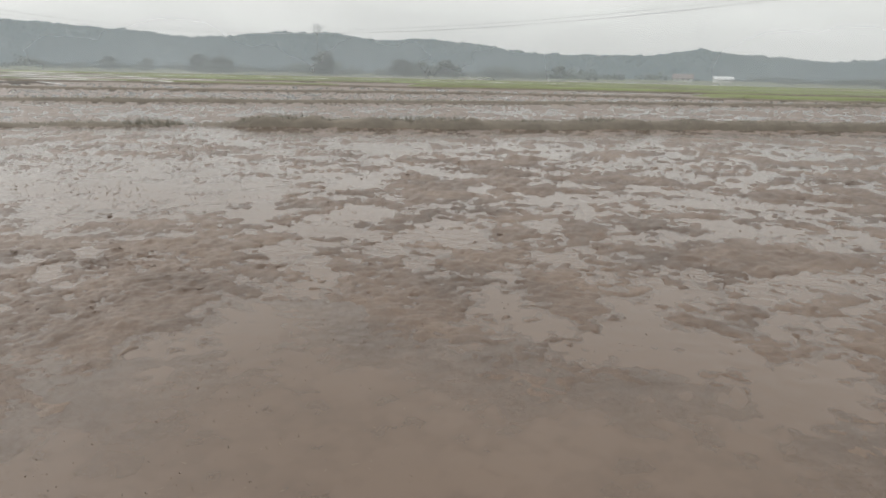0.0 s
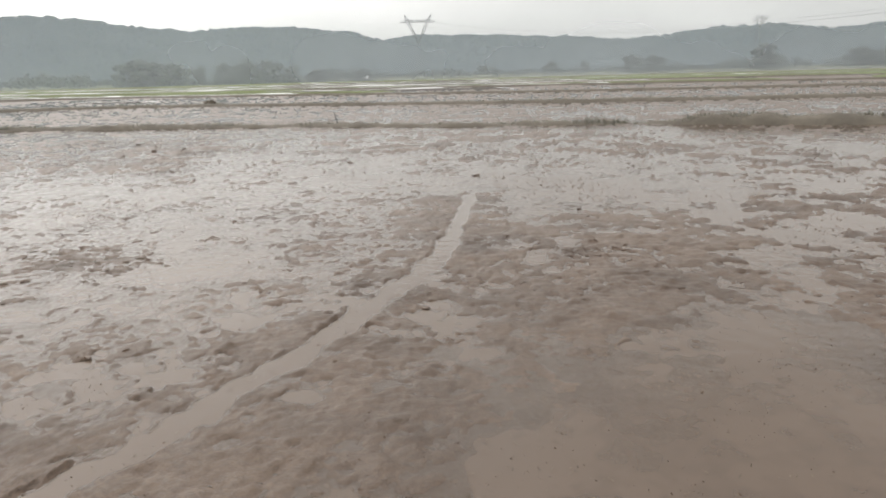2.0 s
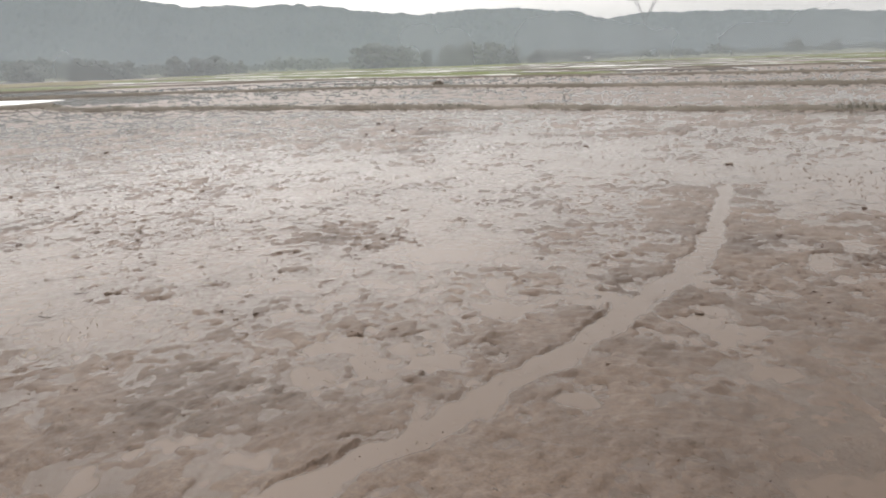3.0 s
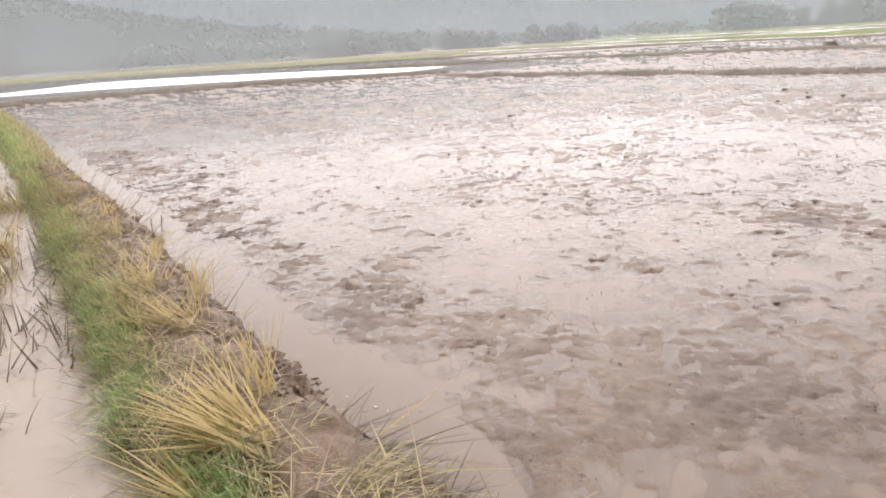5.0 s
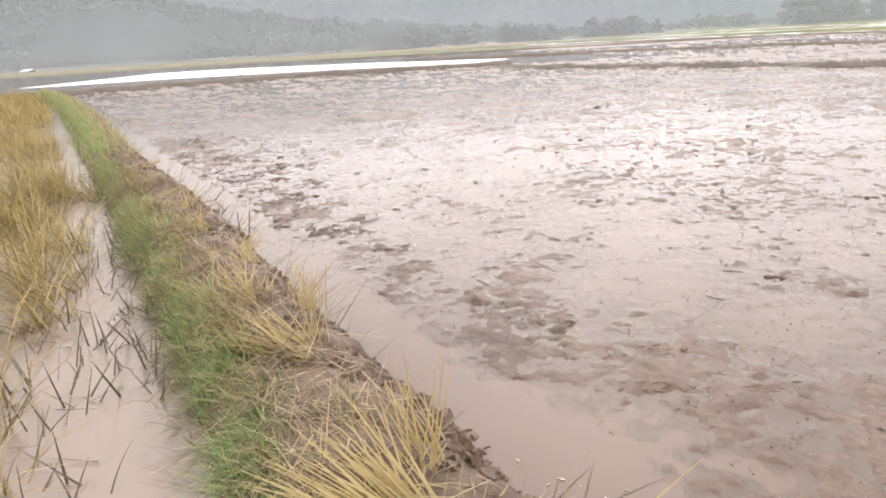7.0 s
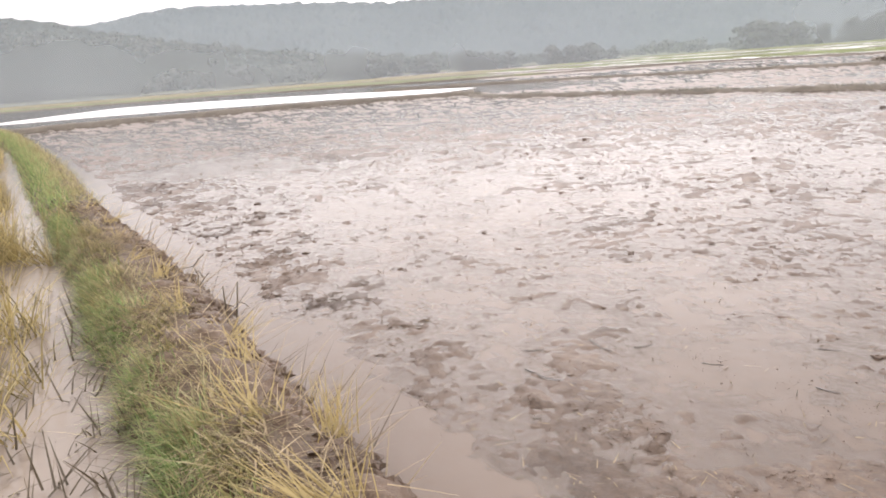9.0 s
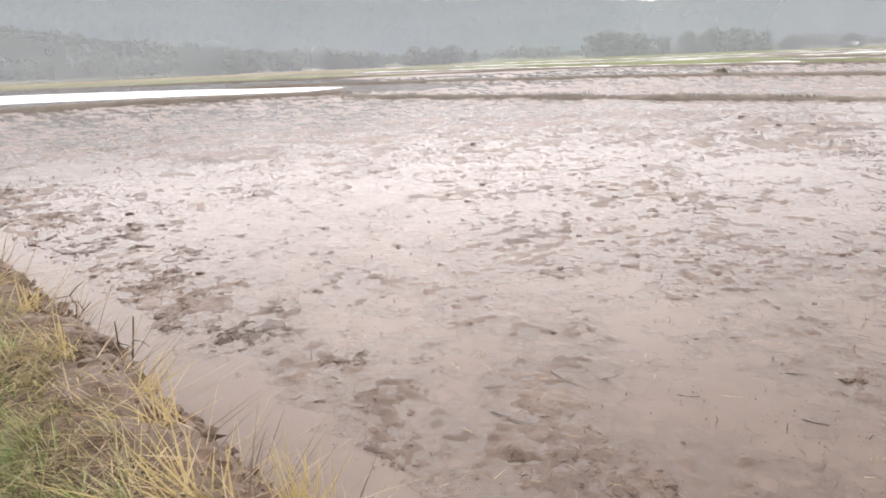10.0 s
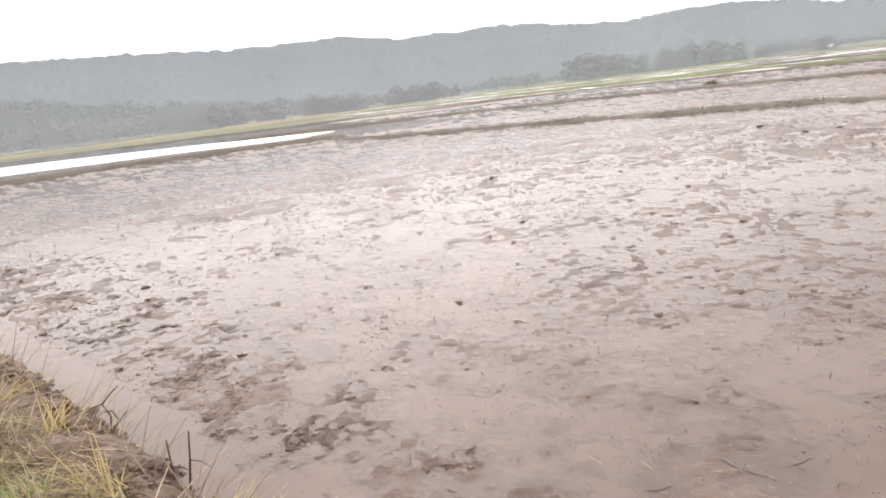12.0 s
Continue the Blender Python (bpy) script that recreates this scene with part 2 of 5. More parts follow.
def link_mesh(name, verts, faces, material, parent=None, smooth=False):
    me = bpy.data.meshes.new(name)
    me.from_pydata(np.asarray(verts, float).reshape(-1, 3).tolist(), [], np.asarray(faces).tolist() if isinstance(faces, np.ndarray) else faces)
    me.materials.append(material)
    if smooth:
        me.polygons.foreach_set("use_smooth", [True] * len(me.polygons))
    ob = new(name, me)
    ob.parent = parent
    return ob


def part(name, bm, material, parent, label=""):
    me = bpy.data.meshes.new(name)
    bm.to_mesh(me)
    bm.free()
    me.materials.append(material)
    ob = new(name, me)
    ob.parent = parent
    return tagged(ob, label)


def lattice(ix, iy, seed):
    h = (ix.astype(np.int64) * 374761393 + iy.astype(np.int64) * 668265263 + seed * 2147483647) & 0xFFFFFFFF
    h = ((h ^ (h >> 13)) * 1274126177) & 0xFFFFFFFF
    return ((h ^ (h >> 16)) & 0xFFFF) / 65535.0


def value_noise(x, y, seed=0):
    """Smooth noise from -1 to 1, one cell to the unit."""
    ix, iy = np.floor(x), np.floor(y)
    fx, fy = x - ix, y - iy
    fx, fy = fx * fx * fx * (fx * (fx * 6 - 15) + 10), fy * fy * fy * (fy * (fy * 6 - 15) + 10)
    a, b = lattice(ix, iy, seed), lattice(ix + 1, iy, seed)
    c, d = lattice(ix, iy + 1, seed), lattice(ix + 1, iy + 1, seed)
    return 2 * ((a * (1 - fx) + b * fx) * (1 - fy) + (c * (1 - fx) + d * fx) * fy) - 1


def fbm(x, y, octaves=4, seed=0, fall=0.5):
    total, size, norm = 0.0, 1.0, 0.0
    for k in range(octaves):
        turn = 0.6 + 0.9 * k
        u, v = x * math.cos(turn) - y * math.sin(turn), x * math.sin(turn) + y * math.cos(turn)
        total = total + size * value_noise(u * 2**k + 17.3 * k, v * 2**k - 9.1 * k, seed + k)
        norm, size = norm + size, size * fall
    return total / norm


def smoothstep(a, b, x):
    s = np.clip((x - a) / (b - a), 0, 1)
    return s * s * (3 - 2 * s)


def line_field(x, y, pts):
    """Distance to a polyline, and the side of it (positive to the left of its run)."""
    best, side = np.full(np.shape(x), 1e9), np.zeros(np.shape(x))
    for (ax, ay), (bx, by) in zip(pts, pts[1:]):
        dx, dy = bx - ax, by - ay
        s = np.clip(((x - ax) * dx + (y - ay) * dy) / (dx * dx + dy * dy), 0, 1)
        d = np.hypot(x - ax - s * dx, y - ay - s * dy)
        nearer = d < best
        best = np.where(nearer, d, best)
        side = np.where(nearer, np.sign(dx * (y - ay) - dy * (x - ax)), side)
    return best, side


def resample(pts, step):
    """A smooth run of points through the given ones."""
    p = [Vector((*q, 0)) for q in pts]
    p = [p[0] * 2 - p[1]] + p + [p[-1] * 2 - p[-2]]
    out = []
    for a, b, c, d in zip(p, p[1:], p[2:], p[3:]):
        n = max(1, round((c - b).length / step))
        for k in range(n):
            s = k / n
            out.append(0.5 * ((2 * b) + (c - a) * s + (2 * a - 5 * b + 4 * c - d) * s * s + (3 * b - a - 3 * c + d) * s**3))
    out.append(p[-2])
    return np.array([(v.x, v.y) for v in out])


# ---- plan of the fields ----
NEAR_BUND = [(7.0, 3.6), (3.0, 2.0), (0.0, 1.0), (-2.4, 0.3), (-3.7, -0.05), (-4.8, -0.58), (-6.3, -1.17), (-7.9, -1.8), (-10.0, -2.6),
             (-14.4, -4.45), (-22.0, -7.5), (-33.0, -12.2), (-41.0, -16.0)]
NORTH_BUND = [(-43.0, 7.6), (-38.0, 7.4), (-30.0, 11.6), (-20.0, 16.6), (-12.6, 19.2), (-8.6, 21.0), (-7.0, 21.4), (-1.0, 22.5), (6.0, 24.6), (13.5, 26.4), (26.0, 29.0), (45.0, 33.0)]
WEST_BUND = [(-43.0, 7.6), (-44.5, -1.0), (-43.5, -9.0), (-41.0, -16.0), (-38.0, -24.0)]
CHANNEL = [(-5.75, 8.5), (-5.46, 7.98), (-4.74, 6.7), (-4.20, 5.67), (-4.00, 5.08), (-3.85, 4.48), (-3.67, 3.85), (-3.55, 3.32), (-3.49, 2.88), (-3.37, 2.42), (-3.34, 1.9), (-3.25, 1.4), (-3.13, 0.9)]
# patches of the ploughed mud: place, reach, how much barer (+) or wetter (-) it lies than the field around
EAST_PATCHES = [(-5.4, 9.8, 1.7, -1.5), (-8.3, 8.9, 1.4, -1.2), (-0.4, 7.7, 0.7, -1.1), (-1.0, 5.9, 0.6, -0.8), (1.5, 9.9, 1.0, -1.0), (1.1, 5.6, 0.6, -0.8),
                (-1.5, 7.4, 0.6, -0.6), (-5.75, 4.1, 0.35, -1.0), (-5.0, 4.5, 0.3, -0.9), (-6.9, 4.7, 0.5, -0.8), (-2.7, 15.5, 1.8, -0.8), (-6.8, 8.0, 0.6, 0.9), (-5.1, 5.3, 0.8, 0.8), (-6.5, 6.2, 0.9, 1.0), (-7.8, 7.2, 1.0, 0.9), (-6.3, 3.2, 0.5, 0.5),
                (-5.2, 6.3, 0.7, 0.9), (-3.5, 6.4, 0.9, 1.1), (-2.9, 4.6, 0.9, 1.4), (-2.7, 3.1, 0.8, 1.1), (-4.5, 3.4, 0.7, 1.0), (0.1, 7.0, 0.5, 0.8),
                (2.7, 7.6, 1.1, 0.5), (-1.6, 9.9, 0.9, 0.7), (-6.2, 4.9, 0.5, 0.6), (-4.3, 1.7, 0.7, 1.0), (-3.75, 1.1, 0.5, 0.6), (-4.4, 0.95, 0.6, 0.5), (-3.7, 0.75, 0.4, 0.4), (-4.9, 1.5, 0.7, 0.6), (-5.3, 2.2, 0.7, 0.5), (-2.95, 2.2, 0.5, 1.2), (-2.15, 3.6, 0.5, 1.2), (-2.7, 2.8, 0.35, 0.9), (-3.5, 1.2, 0.35, 0.5)]
WEST_PATCHES = [(-12.2, -0.3, 1.0, -0.7), (-8.65, -0.1, 0.5, -0.5), (-7.6, 1.5, 0.8, -0.8), (-9.1, 2.1, 0.6, -0.5), (-9.9, 0.05, 0.6, -0.6), (-7.74, 0.56, 0.3, -0.6),
                (-14.6, -1.1, 1.2, -0.6), (-15.8, 1.8, 1.8, -0.4), (-5.15, 0.1, 0.35, -1.2), (-5.9, 1.5, 0.5, -0.5), (-7.85, 0.84, 0.25, 1.2), (-6.5, 0.38, 0.4, 1.1),
                (-5.35, 0.75, 0.5, 1.0), (-6.75, 2.0, 0.4, 0.6), (-9.3, 1.3, 0.35, 0.7), (-10.3, 4.5, 0.9, 0.6), (-11.9, 2.6, 0.35, 1.2), (-11.3, 4.1, 0.7, 0.5),
                (-13.0, 8.0, 1.5, 0.5), (-7.05, -0.34, 0.4, 0.9), (-6.1, -0.05, 0.35, 0.7), (-6.8, 1.45, 0.2, 1.0), (-8.0, 3.3, 0.8, 0.4)]
# stretches where silt lies smooth under still water: place, reach
CALM = [(-0.9, 3.7, 1.4), (0.6, 3.3, 1.2), (-1.3, 5.1, 0.6), (-6.7, 1.08, 0.5), (-5.9, 1.5, 0.4), (-17.8, -2.9, 1.7), (-5.05, 0.05, 0.35)]
# crumbled mud beside the moat: place, reach
CRUMBLED = [(-15.2, -3.3, 1.1), (-13.2, -2.5, 0.8), (-11.9, -1.7, 0.8), (-10.6, -1.55, 0.55), (-9.9, -1.3, 0.5), (-9.2, -1.1, 0.45), (-8.6, -0.85, 0.35), (-7.9, -0.6, 0.35), (-7.4, -0.3, 0.4),
            (-6.7, 0.1, 0.35), (-6.1, 0.3, 0.35), (-5.4, 0.75, 0.4), (-8.4, 2.6, 0.7), (-10.2, 1.9, 0.8), (-11.0, 3.6, 1.0), (-7.2, 4.0, 0.8)]


def grain(x, y, size, octaves, gain, seed):
    """Uneven ground with a spread of about one, whose largest lumps are of the given size."""
    total, weight, square = 0.0, 1.0, 0.0
    for k in range(octaves):
        turn = 0.5 + 1.1 * k
        u, v = x * math.cos(turn) - y * math.sin(turn), x * math.sin(turn) + y * math.cos(turn)
        total = total + weight * value_noise(u * 2**k / size + 13.7 * k, v * 2**k / size - 7.9 * k, seed + k)
        square, weight = square + weight * weight, weight * gain
    return total / (0.38 * math.sqrt(square))


def mud_height(x, y):
    """Height of the ploughed mud over the water."""
    west = smoothstep(-4.7, -7.2, x - 0.25 * y)
    away = smoothstep(8.0, 16.0, np.hypot(x + 3.0, y))
    bare = 0.05 - 1.25 * west + 0.75 * away * west
    for px, py, r, more in EAST_PATCHES + WEST_PATCHES:
        bare = bare + more * np.exp(-(((x - px) ** 2 + (y - py) ** 2) / (r * r)))
    crumbled = 0.0 * x
    for px, py, r in CRUMBLED:
        crumbled = np.maximum(crumbled, np.exp(-((x - px) ** 2 + (y - py) ** 2) / (r * r)))
    bare = bare + 1.1 * crumbled
    east_lumps = grain(x, y, 0.8, 5, 0.9, 11)
    west_lumps = 0.4 * grain(x, y, 1.3, 2, 0.7, 207) + 0.92 * grain(x, y, 0.5, 5, 0.95, 211)
    z = (0.019 - 0.0135 * west + 0.003 * away * west) * ((1 - west) * east_lumps + west * west_lumps + bare)
    # in the west the mud lies just awash, with small broken pieces standing clear in drifts
    drift = 0.5 + 0.5 * west_lumps + 0.9 * np.minimum(bare + 0.9, 1.5)
    pieces = np.maximum(0, grain(x, y, 0.11, 2, 0.9, 231) - 1.35 + 0.35 * np.clip(drift, -1.5, 2.0))
    z = z + west * (0.007 + 0.008 * away) * pieces
    # what stands clear of the water has slumped flat, with broken crumbs on it
    z = np.where(z > 0, (0.45 - 0.22 * (1 - west) * smoothstep(7.0, 4.0, y) - 0.1 * west + 0.5 * away) * z, z)
    clear = smoothstep(-0.006, 0.002, z)
    z = z + clear * (0.0025 * grain(x, y, 0.085, 2, 0.8, 51) + 0.006 * np.maximum(0, grain(x, y, 0.2, 3, 0.8, 31) - 1.0))
    z = z + 0.008 * crumbled * np.maximum(0, grain(x, y, 0.15, 2, 0.8, 35) - 0.35)
    still = 0.0 * x
    for px, py, r in CALM:
        still = np.maximum(still, np.exp(-(((x - px) ** 2 + (y - py) ** 2) / (r * r)) ** 2))
    z = z * (1 - 0.78 * still) - 0.011 * still
    d, _ = line_field(x, y, CHANNEL)
    d = d + 0.02 + 0.085 * fbm(x / 0.3, y / 0.3, 4, 61, 0.74)
    wide = 0.145 - 0.03 * smoothstep(4.5, 8.0, y) + 0.03 * smoothstep(2.4, 1.0, y)
    z = z + (0.004 + 0.014 * smoothstep(2.5, 5.0, y)) * np.exp(-((d / 0.5) ** 2))
    z = np.where(d < wide, np.minimum(z, -0.05 + 0.055 * smoothstep(wide - 0.11, wide, d)), z)
    return np.maximum(z, -0.05)


# ---- the ground, one sheet to the horizon ----
# rings round the middle of the path, close together where the camera passes near, wider and wider outwards
rings, at = [0.0], 0.3
while at < 2700:
    rings.append(at)
    at += 0.06 if at < 1.8 else max(0.021, 0.00075 * at * at) if at < 55 else 0.1 * (at - 32)
turns = np.radians(np.concatenate([np.arange(-76, 122, 0.15), np.arange(122, 284.1, 3.0)]))
T, R = np.meshgrid(turns, np.array(rings))
X, Y = -2.5 - np.sin(T) * R, 0.2 + np.cos(T) * R
near_d, near_side = line_field(X, Y, NEAR_BUND)
_, north_side = line_field(X, Y, NORTH_BUND)
Z = mud_height(X, Y)
# a moat of open water runs along the near bund
moat = smoothstep(0.0, 0.14, near_d - 0.70 + 0.15 * smoothstep(-5.0, -4.1, X) - 0.15 * fbm(X / 0.8, Y / 0.8, 3, 71) - 0.16 * fbm(X / 0.22, Y / 0.22, 3, 73, 0.7))
Z = np.where(near_side < 0, Z * moat - 0.045 * (1 - moat), -0.09 + 0.02 * fbm(X / 0.6, Y / 0.6, 3, 81))
away = np.hypot(X + 2.5, Y - 0.2)
Z = np.where((north_side > 0) & (X > -42), Z + 0.0055, Z)
Z = np.where(away > 75, 0.004 + 0.02 * fbm(X / 7.0, Y / 7.0, 3, 87), Z)
Z = np.where(away > 235, -0.06 + 0.5 * smoothstep(235, 330, away), Z)
Z = np.where((X < -44.5) & (Y < 16), np.minimum(Z, -0.05 + 0.56 * smoothstep(235, 330, away)), Z)
ny, nx = X.shape
ids = np.arange(nx * ny).reshape(ny, nx)
quads = np.stack([ids[:-1, :-1], ids[1:, :-1], ids[1:, 1:], ids[:-1, 1:]], -1).reshape(-1, 4)
me = bpy.data.meshes.new("ground")
me.vertices.add(nx * ny)
me.vertices.foreach_set("co", np.stack([X, Y, Z], -1).astype(np.float32).ravel())
me.loops.add(quads.size)
me.loops.foreach_set("vertex_index", quads.astype(np.int32).ravel())
me.polygons.add(len(quads))
me.polygons.foreach_set("loop_start", np.arange(0, quads.size, 4, dtype=np.int32))
me.polygons.foreach_set("use_smooth", np.ones(len(quads), bool))
me.materials.append(MUD)
me.materials.append(MEADOW)
me.polygons.foreach_set("material_index", (away[:-1, :-1].ravel() > 240).astype(np.int32))
me.update(calc_edges=True)
ground = tagged(new("ground", me), "wet brown ploughed paddy mud with puddles", "ground", kind="structure")

# the water lies over it, the murkier the deeper
near_rings = R[:, 0] < 300
WX, WY, bed = X[near_rings][::2, ::2], Y[near_rings][::2, ::2], Z[near_rings][::2, ::2]
# a film of water clings to all mud but what stands well clear of it
film = (0.0009 + 0.0012 * smoothstep(7.0, 4.5, WY) + 0.0034 * smoothstep(-4.2, -7.2, WX - 0.25 * WY)) * (1 - 0.6 * smoothstep(8.0, 16.0, np.hypot(WX + 3.0, WY))) * (0.75 + 0.7 * fbm(WX / 0.7, WY / 0.7, 3, 241))
film = np.clip(film + 0.0032 * np.exp(-((WX + 4.7) ** 2 + (WY - 1.2) ** 2) / 1.2), 0.0003, None)
level = np.where(np.hypot(WX + 2.5, WY - 0.2) < 60, np.clip(bed + 0.0008, 0.0, film), 0.0)
deep = level - bed
ids = np.arange(WX.size).reshape(WX.shape)
quads = np.stack([ids[:-1, :-1], ids[1:, :-1], ids[1:, 1:], ids[:-1, 1:]], -1).reshape(-1, 4)
water = link_mesh("water", np.stack([WX, WY, level], -1), quads, WATER, smooth=True)
water.data.attributes.new("depth", "FLOAT", "POINT").data.foreach_set("value", deep.astype(np.float32).ravel())
tagged(water, "shallow silty water lying over the paddies", "water", kind="structure")


# ---- bunds ----
def bund(name, pts, half, height, material, step, across, rugged, label, seed, rise=None):
    """A ridge of earth along the given run. rise: how high it stands along its run, from 0 to 1."""
    run = resample(pts, step)
    n = len(run)
    ahead = np.gradient(run, axis=0)
    ahead /= np.linalg.norm(ahead, axis=1)[:, None]
    side = np.stack([-ahead[:, 1], ahead[:, 0]], -1)
    s = np.linspace(-1, 1, across)
    wide = half * (1 + 0.22 * fbm(run[:, 0] / 0.9, run[:, 1] / 0.9, 3, seed))[:, None]
    wide = wide * (1 + 0.14 * fbm(run[:, 0] / 0.22, run[:, 1] / 0.22, 3, seed + 3))[:, None]
    u = s[None, :] * wide
    px, py = run[:, :1] + side[:, :1] * u, run[:, 1:] + side[:, 1:] * u
    tall = height * (1 + 0.25 * fbm(run[:, 0] / 1.4, run[:, 1] / 1.4, 3, seed + 5))
    if rise is not None:
        tall = tall * rise(run)
    shape = 1 - np.abs(s) ** np.where(s < 0, 4.0, 2.6)
    z = (tall + 0.1)[:, None] * shape[None, :] - 0.1
    z = z + rugged * (fbm(px / 0.5, py / 0.5, 3, seed + 9) + 1.3 * np.maximum(0, fbm(px / 0.16, py / 0.16, 4, seed + 13, 0.65))) * shape[None, :] ** 0.4
    i = np.arange(n * across).reshape(n, across)
    faces = np.stack([i[:-1, :-1], i[1:, :-1], i[1:, 1:], i[:-1, 1:]], -1).reshape(-1, 4)[:, ::-1]
    ob = link_mesh(name, np.stack([px, py, z], -1), faces, material, smooth=True)
    return tagged(ob, label, "bund", kind="structure"), run, side, wide[:, 0], tall


_, nb_run, nb_side, nb_wide, nb_tall = bund("bund_near", NEAR_BUND, 0.43, 0.21, BUND_MUD, 0.03, 48, 0.055,
                                                    "low earth bund of dark cracked mud between paddies", 101)


def north_rise(run):
    x = run[:, 0]
    return 0.18 + 0.67 * smoothstep(-8.2, -6.2, x) + 0.12 * smoothstep(-18, -24, x) - 0.15 * np.exp(-((x + 8.4) / 0.9) ** 2)


north = bund("bund_north", NORTH_BUND, 0.5, 0.30, HAZED_EARTH, 0.2, 9, 0.09, "dark grassed earth bund across the paddies", 131, north_rise)
west = bund("bund_west", WEST_BUND, 0.7, 0.22, HAZED_EARTH, 0.4, 7, 0.04, "dark earth bund beside a strip of open water", 151)
far_runs = [
    [(-66, 4), (-60, 13), (-52, 20), (-41, 27.5), (-30, 30), (-18, 33.4), (-8, 38), (3, 43.5), (17, 49), (40, 56)],
    [(-130, 18), (-100, 32), (-75, 41), (-50, 46.5), (-28, 50), (-6, 59), (10, 62), (30, 62), (60, 66)],
    [(-150, 44), (-100, 58), (-60, 68), (-25, 76), (10, 84), (60, 88)],
    [(-190, 62), (-120, 84), (-70, 98), (-20, 106), (40, 112), (110, 112)],
    [(-210, 96), (-120, 122), (-50, 136), (30, 142), (120, 140)],
    [(-108, -48), (-109, -20), (-98, 0), (-84, 22), (-75, 41)],
    [(-128, -70), (-132, -30), (-128, 0), (-116, 28)],
]
far_bunds = [bund("bund_far", run, 0.6, 0.15, HAZED_EARTH, 1.2, 7, 0.015, "narrow grassed earth bund among far paddies", 171 + k)
             for k, run in enumerate(far_runs)]


# ---- blades: grass, straw, rice ----
def blades(roots, length, width, way, lean, droop, levels=4):
    """Verts and faces of curved, tapering blades. way: the bearing that each one leans to; lean: how far; droop: how much its tip sinks."""
    roots = np.asarray(roots, float)
    n = len(roots)
    length, width, way, lean, droop = (np.broadcast_to(np.asarray(v, float), n) for v in (length, width, way, lean, droop))
    s = np.linspace(0, 1, levels)[None, :]
    out = np.stack([np.cos(way), np.sin(way), 0 * way], -1)
    across = np.stack([-np.sin(way + 0.5), np.cos(way + 0.5), 0 * way], -1)
    flat = np.sin(lean)[:, None] * s + 0.25 * droop[:, None] * s * s
    tall = np.cos(lean)[:, None] * s - 0.6 * droop[:, None] * s * s
    mid = roots[:, None] + length[:, None, None] * (flat[..., None] * out[:, None] + tall[..., None] * np.array([0, 0, 1.0]))
    half = 0.5 * width[:, None] * (1 - 0.85 * s**1.5)
    left, right = mid - half[..., None] * across[:, None], mid + half[..., None] * across[:, None]
    verts = np.stack([left, right], 2).reshape(-1, 3)
    base = (np.arange(n) * levels * 2)[:, None]
    k = np.arange(levels - 1)[None, :] * 2
    faces = np.stack([base + k, base + k + 1, base + k + 3, base + k + 2], -1).reshape(-1, 4)
    return verts, faces


def merge(*sets):
    verts, faces, at = [], [], 0
    for v, f in sets:
        verts.append(v)
        faces.append(f + at)
        at += len(v)
    return np.concatenate(verts), np.concatenate(faces)


def on_near_bund(k, u):
    """Points on the near bund: k along its run, u from -1 (right foot) to 1 (left foot)."""
    x = nb_run[k, 0] + nb_side[k, 0] * u * nb_wide[k]
    y = nb_run[k, 1] + nb_side[k, 1] * u * nb_wide[k]
    z = (nb_tall[k] + 0.1) * (1 - np.abs(u) ** np.where(u < 0, 4.0, 2.6)) - 0.1
    return np.stack([x, y, z], -1)


nb_len = np.r_[0, np.cumsum(np.linalg.norm(np.diff(nb_run, axis=0), axis=1))]
first = int(np.argmin(np.abs(nb_run[:, 0] + 2.0)))
start = 3
stretch = int(np.argmin(np.abs(nb_run[:, 0] + 13.0)))
beyond = len(nb_run) - 2
left_way = np.arctan2(nb_side[:, 1], nb_side[:, 0])

# the run turns west, so its left foot faces south, to the ripe rice
def along_near_bund(x):
    """Indices of the run at the given easts."""
    return np.array([int(np.argmin(np.abs(nb_run[:, 0] - e))) for e in np.atleast_1d(x)])


# green grass in separate stands along the rice side, thin between them
GREEN_STANDS = ((-5.1, 0.30), (-5.75, 0.22), (-6.5, 0.28), (-7.2, 0.2), (-8.35, 0.42), (-9.4, 0.3), (-11.9, 0.9), (-13.6, 0.6), (-15.4, 0.8), (-3.3, 0.5), (-4.3, 0.35))
k = rng.integers(first, stretch, 26000)
near_stand = np.zeros(len(k))
for at, half in GREEN_STANDS:
    near_stand = np.maximum(near_stand, np.exp(-((nb_run[k, 0] - at) / half) ** 2))
u = np.clip(rng.normal(0.76, 0.17, len(k)) - 0.16 * near_stand, 0.1, 1.0)
keep = rng.random(len(k)) < np.clip(0.09 + 0.85 * near_stand * (0.75 + 0.6 * value_noise(nb_len[k] / 0.18, u * 3, 5)), 0, 1)
k, u = k[keep], u[keep]
n = len(k)
grass = blades(on_near_bund(k, u) - (0, 0, 0.01), rng.uniform(0.06, 0.24, n), rng.uniform(0.004, 0.009, n), left_way[k] + rng.normal(0, 1.1, n),
               rng.uniform(0.15, 1.2, n), rng.uniform(0.1, 0.9, n))
k2 = rng.integers(stretch, beyond, 6000)
u2 = np.clip(rng.normal(0.5, 0.3, len(k2)), -0.4, 1.05)
grass2 = blades(on_near_bund(k2, u2), rng.uniform(0.1, 0.28, len(k2)), rng.uniform(0.008, 0.02, len(k2)), rng.uniform(0, 6.3, len(k2)),
                rng.uniform(0.1, 0.9, len(k2)), rng.uniform(0.1, 0.8, len(k2)), 3)
k6 = rng.integers(start, first, 7000)
n6 = len(k6)
